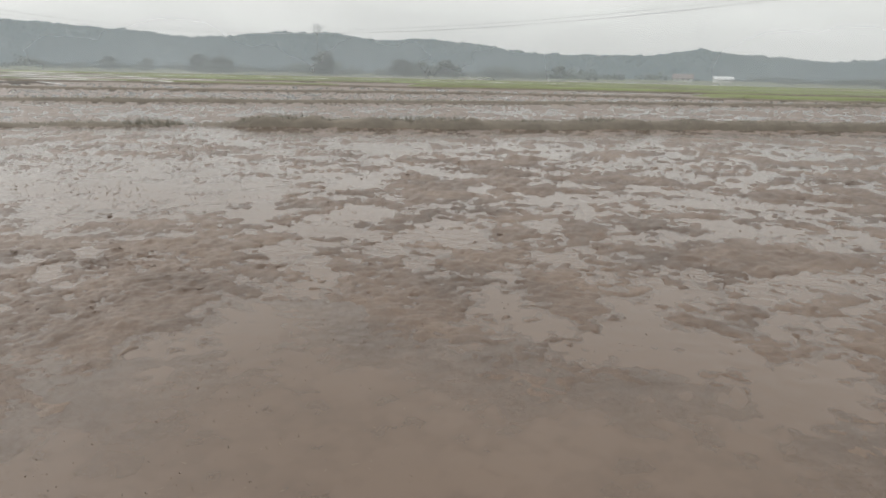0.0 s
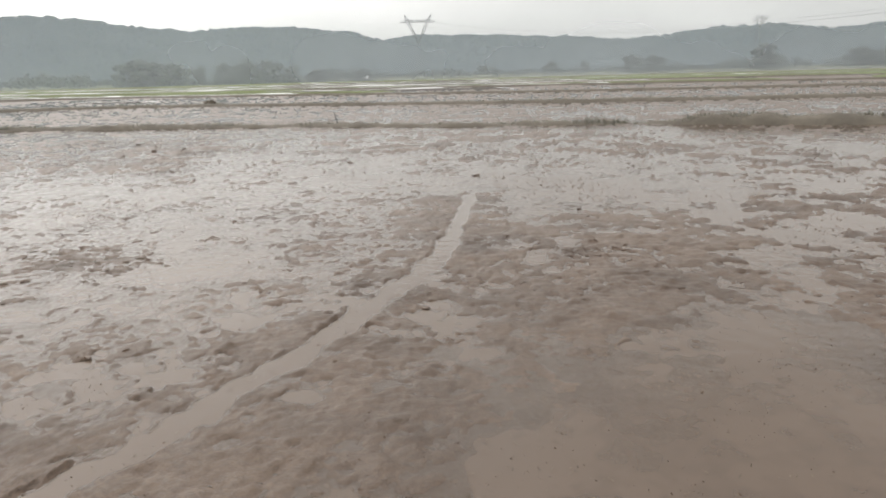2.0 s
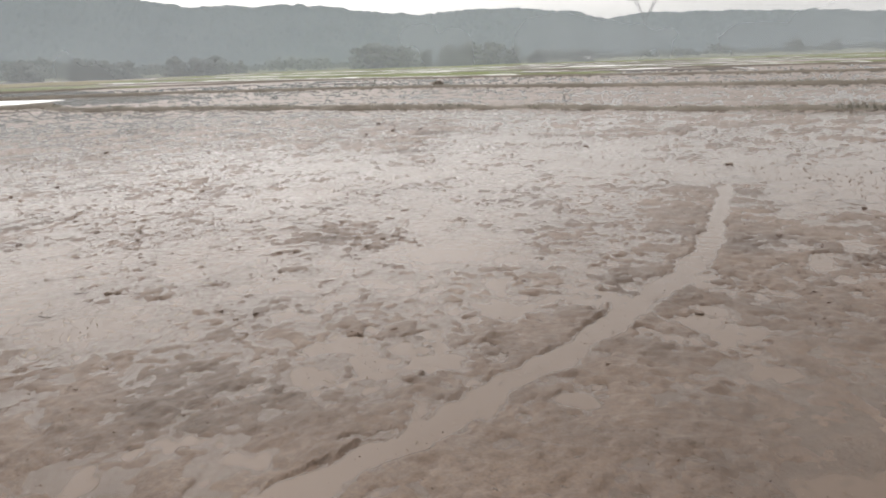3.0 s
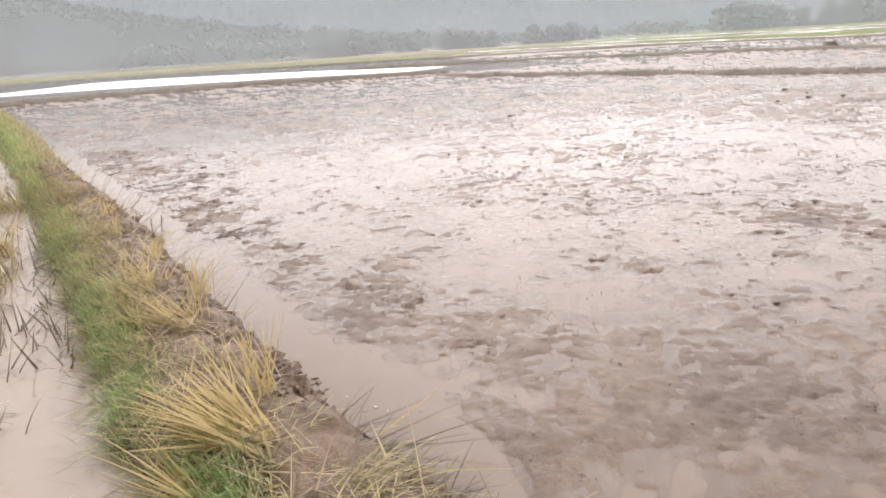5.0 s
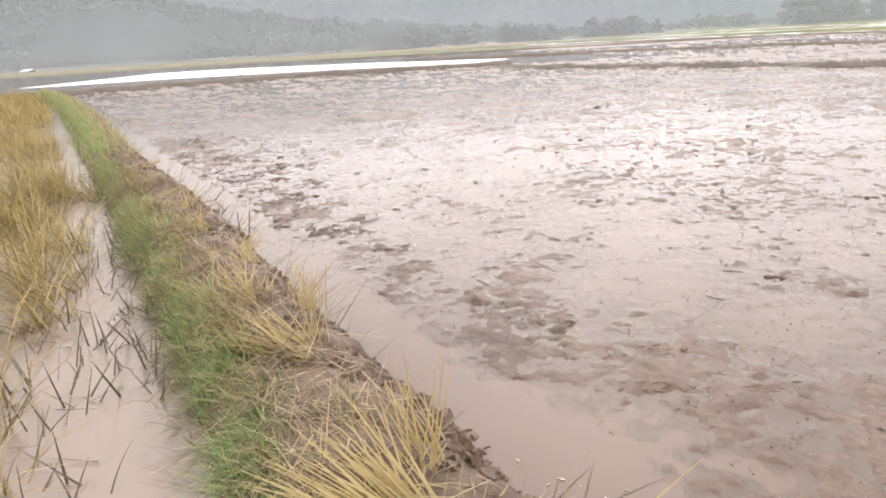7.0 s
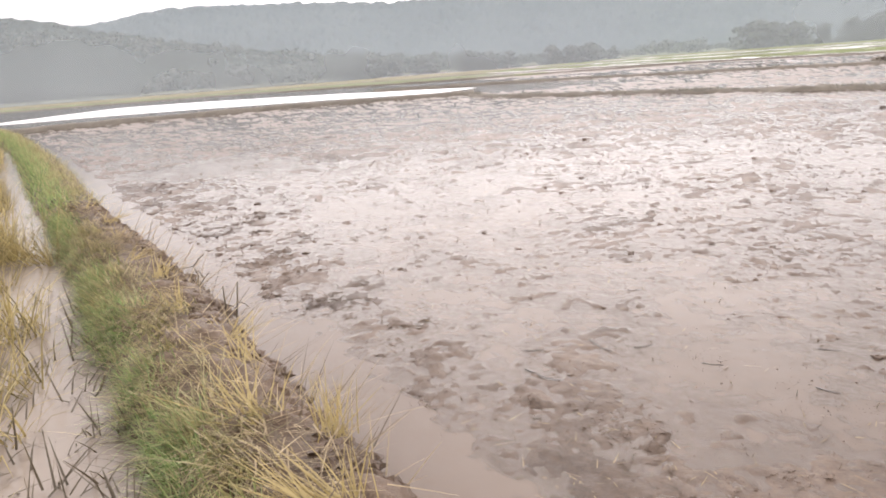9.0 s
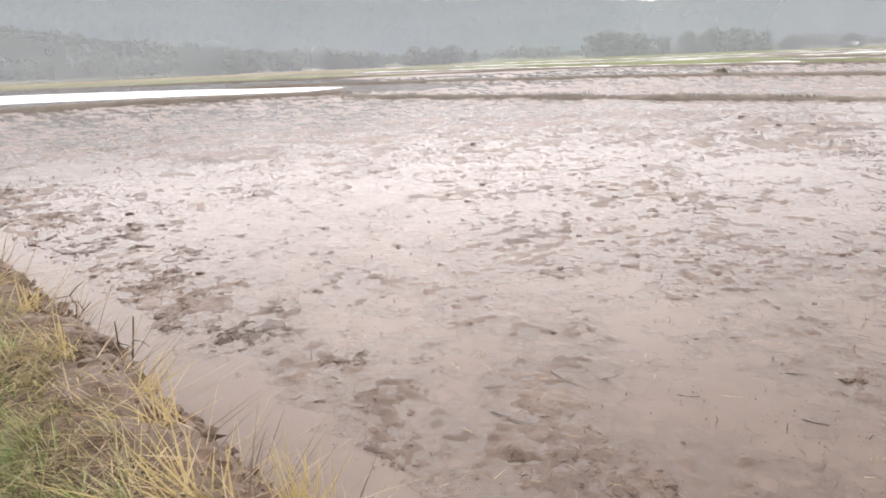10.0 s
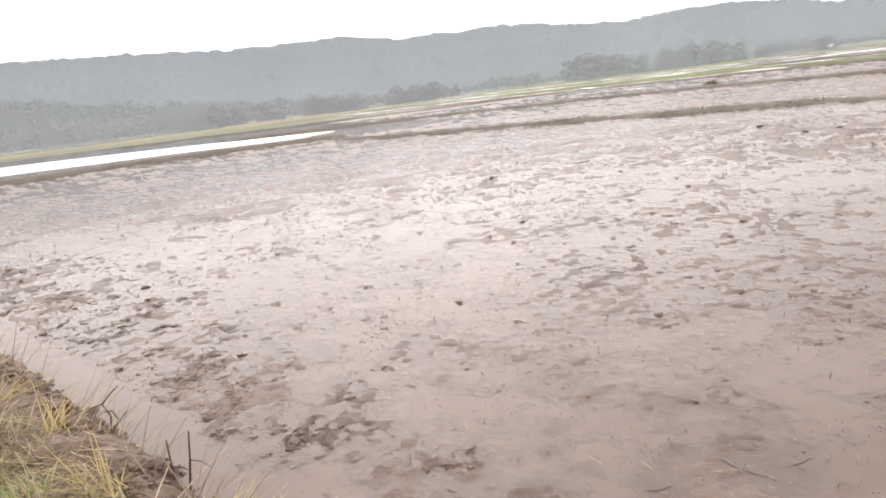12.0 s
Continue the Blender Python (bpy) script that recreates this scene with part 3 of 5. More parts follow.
grass3 = blades(on_near_bund(k6, np.clip(rng.normal(0.6, 0.25, n6), -0.2, 1.05)) - (0, 0, 0.01), rng.uniform(0.08, 0.26, n6), rng.uniform(0.005, 0.011, n6), rng.uniform(0, 6.3, n6),
                rng.uniform(0.1, 1.0, n6), rng.uniform(0.1, 0.9, n6), 3)
ob = link_mesh("bund_grass", *merge(grass, grass2, grass3), GRASS)
tagged(ob, "fresh green grass in stands along the earth bund", "grass", kind="stuff")

# withered stems that hang from the rice side into the water
k3 = rng.integers(first, stretch, 1000)
n3 = len(k3)
fringe = blades(on_near_bund(k3, rng.uniform(0.82, 1.0, n3)).clip(None, 0.10) - (0, 0, 0.02), rng.uniform(0.12, 0.36, n3), rng.uniform(0.004, 0.008, n3), left_way[k3] + rng.normal(0, 0.7, n3),
                rng.uniform(0.6, 1.45, n3), rng.uniform(0.1, 0.7, n3))
k8 = along_near_bund(rng.uniform(-4.3, -3.3, 380))
n8 = len(k8)
north_side_stems = blades(on_near_bund(k8, rng.uniform(-0.95, 0.0, n8)) - (0, 0, 0.01), rng.uniform(0.08, 0.26, n8), rng.uniform(0.005, 0.010, n8), left_way[k8] + 2.8 + rng.normal(0, 0.8, n8),
                          rng.uniform(0.9, 1.5, n8), rng.uniform(0.2, 0.7, n8))
tagged(link_mesh("hanging_stems", *merge(fringe, north_side_stems), DEAD), "dark withered stems hanging from the bund into water", "dead grass", kind="stuff")


def tufts(spots, ways, r, count, reach, wide, lean, droop, foot, fan):
    """Tufts of drooping blades, each from one foot and swept one way."""
    m = len(spots)
    root = np.repeat(spots, count, 0) + np.concatenate([r.normal(0, foot, (m * count, 2)), np.zeros((m * count, 1))], 1)
    long = np.repeat(r.uniform(0.6, 1.0, m), count) * reach * r.uniform(0.5, 1.0, m * count)
    return blades(root, long, r.uniform(*wide, m * count), np.repeat(ways, count) + r.normal(0, fan, m * count), r.uniform(*lean, m * count), r.uniform(*droop, m * count))


# olive and straw-coloured grass that droops over the crown, tuft by tuft
k = rng.integers(first, stretch, 400)
keep = rng.random(len(k)) < np.clip(0.62 + 0.8 * value_noise(nb_len[k] / 0.8, nb_len[k] * 0, 15), 0.15, 1)
k = k[keep]
u = np.clip(rng.normal(0.42, 0.28, len(k)), -0.25, 0.9)
droopy = tufts(on_near_bund(k, u) - (0, 0, 0.01), left_way[k] + rng.normal(0.4, 1.1, len(k)), rng, 20, 0.36, (0.004, 0.009), (0.45, 1.35), (0.15, 0.7), 0.035, 0.42)
k2 = rng.integers(stretch, beyond, 9000)
n2 = len(k2)
dry2 = blades(on_near_bund(k2, np.clip(rng.normal(0.0, 0.4, n2), -0.8, 0.9)), rng.uniform(0.12, 0.32, n2), rng.uniform(0.006, 0.016, n2),
              rng.uniform(0, 6.3, n2), rng.uniform(0.3, 1.3, n2), rng.uniform(0.1, 0.8, n2), 3)
k7 = rng.integers(start, first, 5000)
n7 = len(k7)
dry3 = blades(on_near_bund(k7, np.clip(rng.normal(0.2, 0.35, n7), -0.7, 0.95)), rng.uniform(0.06, 0.28, n7), rng.uniform(0.004, 0.009, n7), rng.uniform(0, 6.28, n7),
              rng.uniform(0.5, 1.5, n7), rng.uniform(0.0, 0.5, n7), 3)
k8 = along_near_bund(rng.uniform(-4.35, -3.3, 12))
shoulder = tufts(on_near_bund(k8, rng.uniform(-0.75, 0.1, len(k8))) - (0, 0, 0.01), left_way[k8] + rng.normal(2.6, 0.8, len(k8)), rng, 22, 0.30, (0.004, 0.009), (0.5, 1.4), (0.2, 0.8), 0.04, 0.5)
tagged(link_mesh("dry_grass", *merge(droopy, dry2, dry3, shoulder), OLIVE), "dry olive-yellow grass drooping over the bund", "dry grass", kind="stuff")

# a mat of trodden straw, grey-brown and tan, lies over the crown
k3 = rng.integers(first, stretch, 11000)
u3 = np.clip(rng.normal(0.26, 0.32, len(k3)), -0.45, 0.92)
keep = rng.random(len(k3)) < np.clip(0.75 + 0.9 * value_noise(nb_len[k3] / 0.3, u3 * 2.4, 25), 0.1, 1)
k3, u3 = k3[keep], u3[keep]
n3 = len(k3)
sweep = left_way[k3] + 1.1 + 1.6 * value_noise(nb_len[k3] / 0.4, u3 * 1.5, 27)
mat = blades(on_near_bund(k3, u3) + np.stack([0 * u3, 0 * u3, rng.uniform(0.012, 0.06, n3)], -1), rng.uniform(0.06, 0.26, n3), rng.uniform(0.004, 0.009, n3),
             np.where(rng.random(n3) < 0.65, sweep + rng.normal(0, 0.5, n3), rng.uniform(0, 6.28, n3)), rng.uniform(1.25, 1.75, n3), rng.uniform(0.0, 0.15, n3))
tagged(link_mesh("straw_mat", *mat, LITTER), "grey-brown matted straw trodden over the bund's crown", "straw mat", kind="stuff")


# long straws lying loose over the crown, and some that reach out over the moat
k4 = rng.integers(first, stretch, 300)
n4 = len(k4)
loose = blades(on_near_bund(k4, rng.uniform(-0.6, 0.8, n4)) + (0, 0, 0.05), rng.uniform(0.15, 0.4, n4), rng.uniform(0.005, 0.009, n4), rng.uniform(0, 6.28, n4),
               rng.uniform(1.1, 1.5, n4), rng.uniform(0.0, 0.12, n4))
k5 = along_near_bund(rng.choice((-3.4, -6.1, -6.5, -7.6, -8.6, -8.9, -10.4, -11.7), 230) + rng.normal(0, 0.16, 230))
n5 = len(k5)
over = blades(on_near_bund(k5, rng.uniform(-0.92, -0.3, n5)) + (0, 0, 0.015), rng.uniform(0.14, 0.42, n5), rng.uniform(0.004, 0.008, n5), left_way[k5] + 3.14 + rng.normal(0, 0.7, n5),
              rng.uniform(0.5, 1.4, n5), rng.uniform(0.0, 0.3, n5))
tagged(link_mesh("loose_straw", *merge(loose, over), LITTER), "pale loose straws strewn over the bund's crown", "loose straw", kind="stuff")


def stalk_meshes(name, material, curves):
    """A few bent stalks of one metre, leaning to +x."""
    out = []
    for lean, droop, wide in curves:
        v, f = blades([(0, 0, 0)], 1.0, wide, 0.0, lean, droop, 5)
        me = bpy.data.meshes.new(name)
        me.from_pydata(v.tolist(), [], f.tolist())
        me.materials.append(material)
        out.append(me)
    return out


def bunch(name, part_name, meshes, place, r, count, reach, way, open_out, foot):
    """Stalks from one foot, each a part of the bunch."""
    root = new(name)
    root.location = place
    for _ in range(count):
        ob = new(part_name, meshes[r.integers(0, len(meshes))])
        ob.parent = root
        long = reach * r.uniform(0.55, 1.0)
        turn = Euler((r.normal(0, 0.16), r.normal(0, 0.12), way + r.normal(0, open_out)))
        ob.matrix_basis = Matrix.LocRotScale((r.normal(0, foot), r.normal(0, foot), r.uniform(-0.02, 0.02)), turn, (long, reach * r.uniform(0.8, 1.4), long))
    return root


UPRIGHT = stalk_meshes("stalk", DRY, ((0.35, 0.2, 0.017), (0.6, 0.1, 0.018), (0.75, 0.3, 0.016), (0.9, 0.1, 0.018), (0.5, 0.5, 0.015)))
STRAW = stalk_meshes("stalk", DRY, ((1.2, 0.08, 0.018), (1.3, 0.05, 0.020), (1.3, 0.18, 0.017), (1.42, 0.05, 0.021), (1.15, 0.3, 0.016), (1.5, 0.04, 0.019)))
SNAPPED = stalk_meshes("stalk", DEAD, ((0.2, 0.0, 0.032), (0.7, 0.1, 0.034), (1.1, 0.05, 0.036), (1.4, 0.0, 0.034), (0.9, 0.45, 0.03), (0.5, 0.8, 0.03)))

OVER_WATER = stalk_meshes("stalk", DEAD, ((1.30, 0.1, 0.018), (1.42, 0.0, 0.020), (1.25, 0.2, 0.017))) + stalk_meshes("stalk", DRY, ((1.35, 0.1, 0.016), (1.48, 0.0, 0.020)))


def straw_clump(place, way, count, reach, open_out, stalks, label):
    ob = bunch("straw_clump", "stalk", stalks, place, rng, count, reach, way, open_out, 0.035)
    return tagged(ob, label, "straw clump", "straw clumps on the bund")


LYING, STANDING = "sheaf of dry golden rice straw lying over the bund", "clump of dry golden straw standing on the bund"
# foot, bearing of the tips, stalks, reach, fan; lying or standing
for x, y, way, count, reach, fan, flat in (
        (-4.30, -0.42, 3.95, 190, 0.62, 0.26, True), (-4.22, -0.62, 3.75, 90, 0.55, 0.3, True), (-4.62, -0.40, 3.5, 36, 0.42, 0.4, False), (-5.55, -0.84, 3.95, 100, 0.48, 0.25, True),
        (-5.62, -0.78, 3.2, 26, 0.28, 0.4, False), (-6.1, -0.82, 3.1, 54, 0.33, 0.45, False), (-6.35, -1.15, 3.6, 46, 0.5, 0.4, True), (-6.95, -1.25, 3.5, 46, 0.48, 0.5, True),
        (-7.35, -1.35, 2.9, 30, 0.4, 0.6, True), (-7.95, -1.75, 3.7, 36, 0.46, 0.5, True), (-8.9, -2.05, 3.2, 40, 0.44, 0.6, True), (-9.6, -2.4, 2.7, 36, 0.42, 0.6, True),
        (-10.6, -2.75, 3.0, 36, 0.42, 0.7, True), (-11.5, -3.1, 2.8, 40, 0.46, 0.7, True), (-12.6, -3.6, 3.0, 36, 0.46, 0.7, True), (-3.4, -0.05, 3.9, 40, 0.45, 0.4, True),
        (-2.7, 0.2, 3.6, 40, 0.45, 0.5, True)):
    kk = along_near_bund(x)
    across = (x - nb_run[kk[0], 0]) * nb_side[kk[0], 0] + (y - nb_run[kk[0], 1]) * nb_side[kk[0], 1]
    spot = on_near_bund(kk, np.array([np.clip(across / nb_wide[kk[0]], -0.8, 0.8)]))[0]
    straw_clump(spot + (0, 0, 0.02), way, round(count * 0.68), reach, fan, STRAW if flat else UPRIGHT, LYING if flat else STANDING)

# long stalks that lean from the bund out over the moat
for x, way, count, reach in ((-4.30, 1.6, 3, 0.5), (-4.14, 1.2, 5, 0.55), (-4.02, 1.6, 3, 0.5)):
    spot = on_near_bund(along_near_bund(x), np.array([-0.72]))[0]
    ob = bunch("leaning_stalks", "stalk", OVER_WATER, spot, rng, count, reach, way, 0.45, 0.05)
    tagged(ob, "long withered stalks leaning out over the moat", "dead stalks", "stalks over the moat")

# the ripe rice to the south of the bund, thin beside the bund, then closed
def rice_roots(count, lo, hi, wide):
    k = rng.integers(first, beyond, count * 3)
    far = lo + (hi - lo) * rng.random(len(k)) ** wide
    x = nb_run[k, 0] + nb_side[k, 0] * far
    y = nb_run[k, 1] + nb_side[k, 1] * far
    return x, y, far


rx, ry, rd = rice_roots(80000, 0.7, 32.0, 2.2)
edge = 1.16 + 0.17 * smoothstep(-6.3, -5.0, rx) - 0.4 * smoothstep(-9.5, -12.5, rx) - 0.25 * smoothstep(-13.0, -17.0, rx)
keep = (rx < -3.4) & (rx > -60) & ((rd > edge + 0.55 * fbm(rx / 0.7, ry / 0.7, 3, 91)) | ((rd > 0.85) & (value_noise(rx / 0.28, ry / 0.28, 99) > 0.42)))
sparse = np.clip(0.17 + 1.4 * fbm(rx / 0.45, ry / 0.45, 3, 95) + 0.55 * (rd - edge), 0.04, 1)
keep &= rng.random(len(rx)) < sparse
rx, ry = rx[keep], ry[keep]
close = np.hypot(rx + 3.5, ry + 0.6) < 10
rx, ry = np.r_[rx[close][:2600], rx[~close][:4600]], np.r_[ry[close][:2600], ry[~close][:4600]]
tussocks = ((-7.7, -2.65), (-7.5, -2.55), (-8.9, -3.2), (-8.5, -3.0), (-6.8, -2.6), (-6.9, -2.45), (-10.9, -3.6), (-11.3, -3.75), (-12.1, -4.4), (-6.0, -2.35), (-5.5, -2.2), (-9.9, -3.5))
for x, y in tussocks:
    rx, ry = np.r_[rx, x + rng.normal(0, 0.11, 4)], np.r_[ry, y + rng.normal(0, 0.09, 4)]
ex, ey = rng.uniform(-3.6, 9.0, 1900), rng.uniform(-9.0, 3.0, 1900)
ed, eside = line_field(ex, ey, NEAR_BUND)
keep = (eside > 0) & (ed > 1.5 + 0.4 * fbm(ex / 0.7, ey / 0.7, 3, 91))
rx, ry = np.r_[rx, ex[keep]], np.r_[ry, ey[keep]]
dist = np.hypot(rx + 3.5, ry + 0.6)
sets = []
for lo, hi, per, thick, levels in ((0, 9, 17, 0.010, 3), (9, 20, 11, 0.012, 3), (20, 80, 8, 0.028, 3)):
    sel = (dist >= lo) & (dist < hi)
    x, y = np.repeat(rx[sel], per), np.repeat(ry[sel], per)
    n = len(x)
    a = rng.uniform(0, 6.283, n)
    swept = rng.random(n) < 0.6
    r = np.abs(rng.normal(0, 0.05, n))
    roots = np.stack([x + r * np.cos(a), y + r * np.sin(a), np.full(n, -0.04)], -1)
    sets.append(blades(roots, rng.uniform(0.32, 0.75, n), thick * rng.uniform(0.6, 1.3, n), np.where(swept, 3.0 * fbm(x / 1.3, y / 1.3, 3, 97) + rng.normal(0, 0.5, n), a),
                       rng.uniform(0.05, 0.75, n) + 0.35 * swept, rng.uniform(0.1, 0.9, n), levels))
tagged(link_mesh("ripe_rice", *merge(*sets), RICE), "ripe golden rice standing and leaning in shallow water", "rice crop", kind="stuff")


# dead stalks in the open water beside the rice
def dead_stalks(place, count, reach, seed):
    ob = bunch("dead_stalks", "stalk", SNAPPED, place, np.random.default_rng(seed), count, reach * 0.92, 0.0, 3.0, 0.10)
    return tagged(ob, "broken dead rice stalks standing in still water", "dead stalks", "dead stalks in the water")


for n, (x, y, count, reach) in enumerate(((-6.4, -1.95, 16, 0.34), (-6.85, -2.05, 9, 0.26), (-6.9, -1.85, 14, 0.3), (-5.9, -1.75, 10, 0.3), (-5.95, -1.5, 14, 0.34),
                                          (-7.4, -2.2, 14, 0.32), (-8.0, -2.55, 16, 0.34), (-7.2, -2.5, 14, 0.32), (-5.4, -2.1, 12, 0.32), (-8.8, -2.75, 16, 0.34), (-6.2, -1.7, 14, 0.3), (-6.6, -2.3, 14, 0.3), (-7.7, -2.0, 14, 0.3), (-5.1, -1.7, 10, 0.3), (-9.4, -3.0, 14, 0.3), (-6.0, -2.2, 16, 0.28), (-5.6, -1.9, 12, 0.3), (-7.0, -1.75, 16, 0.26), (-8.4, -2.3, 14, 0.26), (-7.9, -2.8, 16, 0.3), (-4.8, -2.2, 14, 0.3))):
    dead_stalks((x, y, 0), round(count * 1.2), reach, 300 + n)

# ---- clods, straw bits and stubble on the mud ----
def clod_mesh(name, seed, size):
    bm = bmesh.new()
    bmesh.ops.create_icosphere(bm, subdivisions=2, radius=size)
    for v in bm.verts:
        q = v.co / size
        v.co *= 0.8 + 0.6 * noise.noise(q * 1.6 + Vector((seed * 3.1, 0, 0))) + 0.45 * noise.noise(q * 4.5 + Vector((0, seed, 0)))
        v.co.z *= 0.45
    me = bpy.data.meshes.new(name)
    bm.to_mesh(me)
    bm.free()
    me.materials.append(MUD)
    return me


def mud_at(x, y):
    return float(mud_height(np.array([x]), np.array([y]))[0])


clods = [clod_mesh("mud_clod", s, 1.0) for s in range(6)]
for n in range(240):
    yaw, far = rng.uniform(-32, 112), 3.2 + 16 * rng.random() ** 1.4
    spot = bearing(yaw, far)
    x, y = spot.x, spot.y
    d, side = line_field(np.array([x]), np.array([y]), NEAR_BUND)
    if side[0] > 0 or d[0] < 1.3:
        continue
    if mud_at(x, y) < -0.004:
        continue
    ob = new("mud_clod", clods[n % 6])
    size = rng.uniform(0.008, 0.03) * (0.6 + far / 12)
    ob.matrix_world = Matrix.LocRotScale((x, y, max(0.0, mud_at(x, y)) + size * 0.15), Euler((0, 0, rng.uniform(0, 6.28))), (size * 1.5, size, size))
    tagged(ob, "dark wet clod of ploughed mud", "mud clod", "clods on the mud")

# crumbs of mud beyond counting
def crumbs(count, seed, small, big, near, reach, lo, hi, low=-0.007):
    r = np.random.default_rng(seed)
    yaw, far = np.radians(r.uniform(lo, hi, count)), near + reach * r.random(count) ** 1.3
    x, y = -2.5 - np.sin(yaw) * far, 0.2 + np.cos(yaw) * far
    d, side = line_field(x, y, NEAR_BUND)
    _, north_of = line_field(x, y, NORTH_BUND)
    thick = fbm(x / 0.9, y / 0.9, 3, 21) + 0.6 * fbm(x / 0.35, y / 0.35, 2, 25)
    keep = (side < 0) & (north_of < 0) & (d > 0.80 + 0.15 * fbm(x / 0.8, y / 0.8, 3, 71)) & (r.random(count) < np.clip(0.12 + 1.7 * thick, 0.01, 1))
    x, y = x[keep], y[keep]
    n = len(x)
    z = mud_height(x, y)
    up = z > low
    x, y, z = x[up], y[up], z[up]
    n = len(x)
    size = (small + (big - small) * r.random(n) ** 2.5) * np.clip(np.hypot(x + 2.8, y) / 6.5, 0.4, 1)
    ring = np.array([(math.cos(a), math.sin(a), 0.0) for a in np.arange(5) * 1.2566])
    shape = np.concatenate([ring, ring * 0.55 + (0.1, 0.05, 0.45), [(0.0, 0.1, 0.62)]])
    verts = shape[None] * (1 + 0.45 * r.normal(size=(n, 11, 1)).clip(-1.2, 1.2)) * size[:, None, None]
    turn = r.uniform(0, 6.28, n)
    c, q = np.cos(turn)[:, None], np.sin(turn)[:, None]
    verts[..., 0] *= r.uniform(1.0, 2.2, n)[:, None]
    vx, vy = verts[..., 0] * c - verts[..., 1] * q, verts[..., 0] * q + verts[..., 1] * c
    verts = np.stack([vx + x[:, None], vy + y[:, None], 0.6 * verts[..., 2] + np.maximum(z, -0.003)[:, None] - 0.003], -1).reshape(-1, 3)
    quad = [(i, (i + 1) % 5, 5 + (i + 1) % 5, 5 + i) for i in range(5)] + [(5 + i, 5 + (i + 1) % 5, 10, 10) for i in range(5)]
    faces = (np.array(quad)[None] + (np.arange(n) * 11)[:, None, None]).reshape(-1, 4)
    return verts, [tuple(f[:3]) if f[2] == f[3] else tuple(f) for f in faces.tolist()]


def pile(x, y, z, size, r, flat=1.0, long=1.0):
    """Low uneven lumps on the given spots."""
    n = len(x)
    ring = np.array([(math.cos(a), math.sin(a), 0.0) for a in np.arange(5) * 1.2566])
    shape = np.concatenate([ring, ring * 0.55 + (0.1, 0.05, 0.45), [(0.0, 0.1, 0.62)]])
    verts = shape[None] * (1 + 0.45 * r.normal(size=(n, 11, 1)).clip(-1.2, 1.2)) * size[:, None, None]
    turn, draw = r.uniform(0, 6.28, n), r.uniform(1.0, max(long, 1.001), n)
    vx, vy = verts[..., 0] * draw[:, None], verts[..., 1] / draw[:, None] ** 0.4
    c, q = np.cos(turn)[:, None], np.sin(turn)[:, None]
    verts = np.stack([vx * c - vy * q, vx * q + vy * c, verts[..., 2] * flat], -1)
    verts = (verts + np.stack([x, y, z], -1)[:, None]).reshape(-1, 3)
    quad = [(i, (i + 1) % 5, 5 + (i + 1) % 5, 5 + i) for i in range(5)] + [(5 + i, 5 + (i + 1) % 5, 10, 10) for i in range(5)]
    faces = (np.array(quad)[None] + (np.arange(n) * 11)[:, None, None]).reshape(-1, 4)
    return verts, [tuple(f[:3]) if f[2] == f[3] else tuple(f) for f in faces.tolist()]


k3 = rng.integers(first, stretch, 5200)
spots = on_near_bund(k3, rng.uniform(-1.02, -0.3, len(k3)))
v, f = pile(spots[:, 0], spots[:, 1], np.maximum(spots[:, 2], -0.01) - 0.004, 0.008 + 0.044 * rng.random(len(k3)) ** 3, rng)
tagged(link_mesh("bund_crumbs", v, f, BUND_MUD), "dark crumbling lumps of mud on the bund's bare shoulder", "mud crumbs", kind="stuff")

v, f = crumbs(45000, 911, 0.004, 0.015, 2.6, 20.0, 40, 116, -0.018)
tagged(link_mesh("mud_crumbs", v, f, MUD), "small wet crumbs of ploughed mud", "mud crumbs", kind="stuff")
v, f = crumbs(60000, 913, 0.005, 0.022, 1.2, 5.5, 0, 116)
tagged(link_mesh("mud_crumbs", v, f, MUD), "small wet crumbs of ploughed mud", "mud crumbs", kind="stuff")
v, f = crumbs(60000, 912, 0.003, 0.013, 2.4, 12.0, -38, 40)
tagged(link_mesh("mud_crumbs", v, f, MUD), "small wet crumbs of ploughed mud", "mud crumbs", kind="stuff")

r = np.random.default_rng(915)
pick = r.integers(0, len(CRUMBLED), 30000)
heart = np.array(CRUMBLED)[pick]
x = heart[:, 0] + heart[:, 2] * 0.75 * r.normal(size=len(pick))
y = heart[:, 1] + heart[:, 2] * 0.75 * r.normal(size=len(pick))
d, side = line_field(x, y, NEAR_BUND)
keep = (side < 0) & (d > 0.78 + 0.15 * fbm(x / 0.8, y / 0.8, 3, 71)) & (r.random(len(x)) < np.clip(0.25 + 1.5 * fbm(x / 0.3, y / 0.22, 3, 27), 0, 1))
x, y = x[keep], y[keep]
z = mud_height(x, y)
size = (0.005 + 0.017 * r.random(len(x)) ** 3) * np.clip(np.hypot(x + 3.5, y + 0.5) / 6, 0.6, 1.5)
v, f = pile(x, y, np.maximum(z, -0.004) - 0.001, size, r, 0.5, 3.0)
tagged(link_mesh("mud_crumbs", v, f, MUD), "dark crumbs of mud heaped beside the moat", "mud crumbs", kind="stuff")

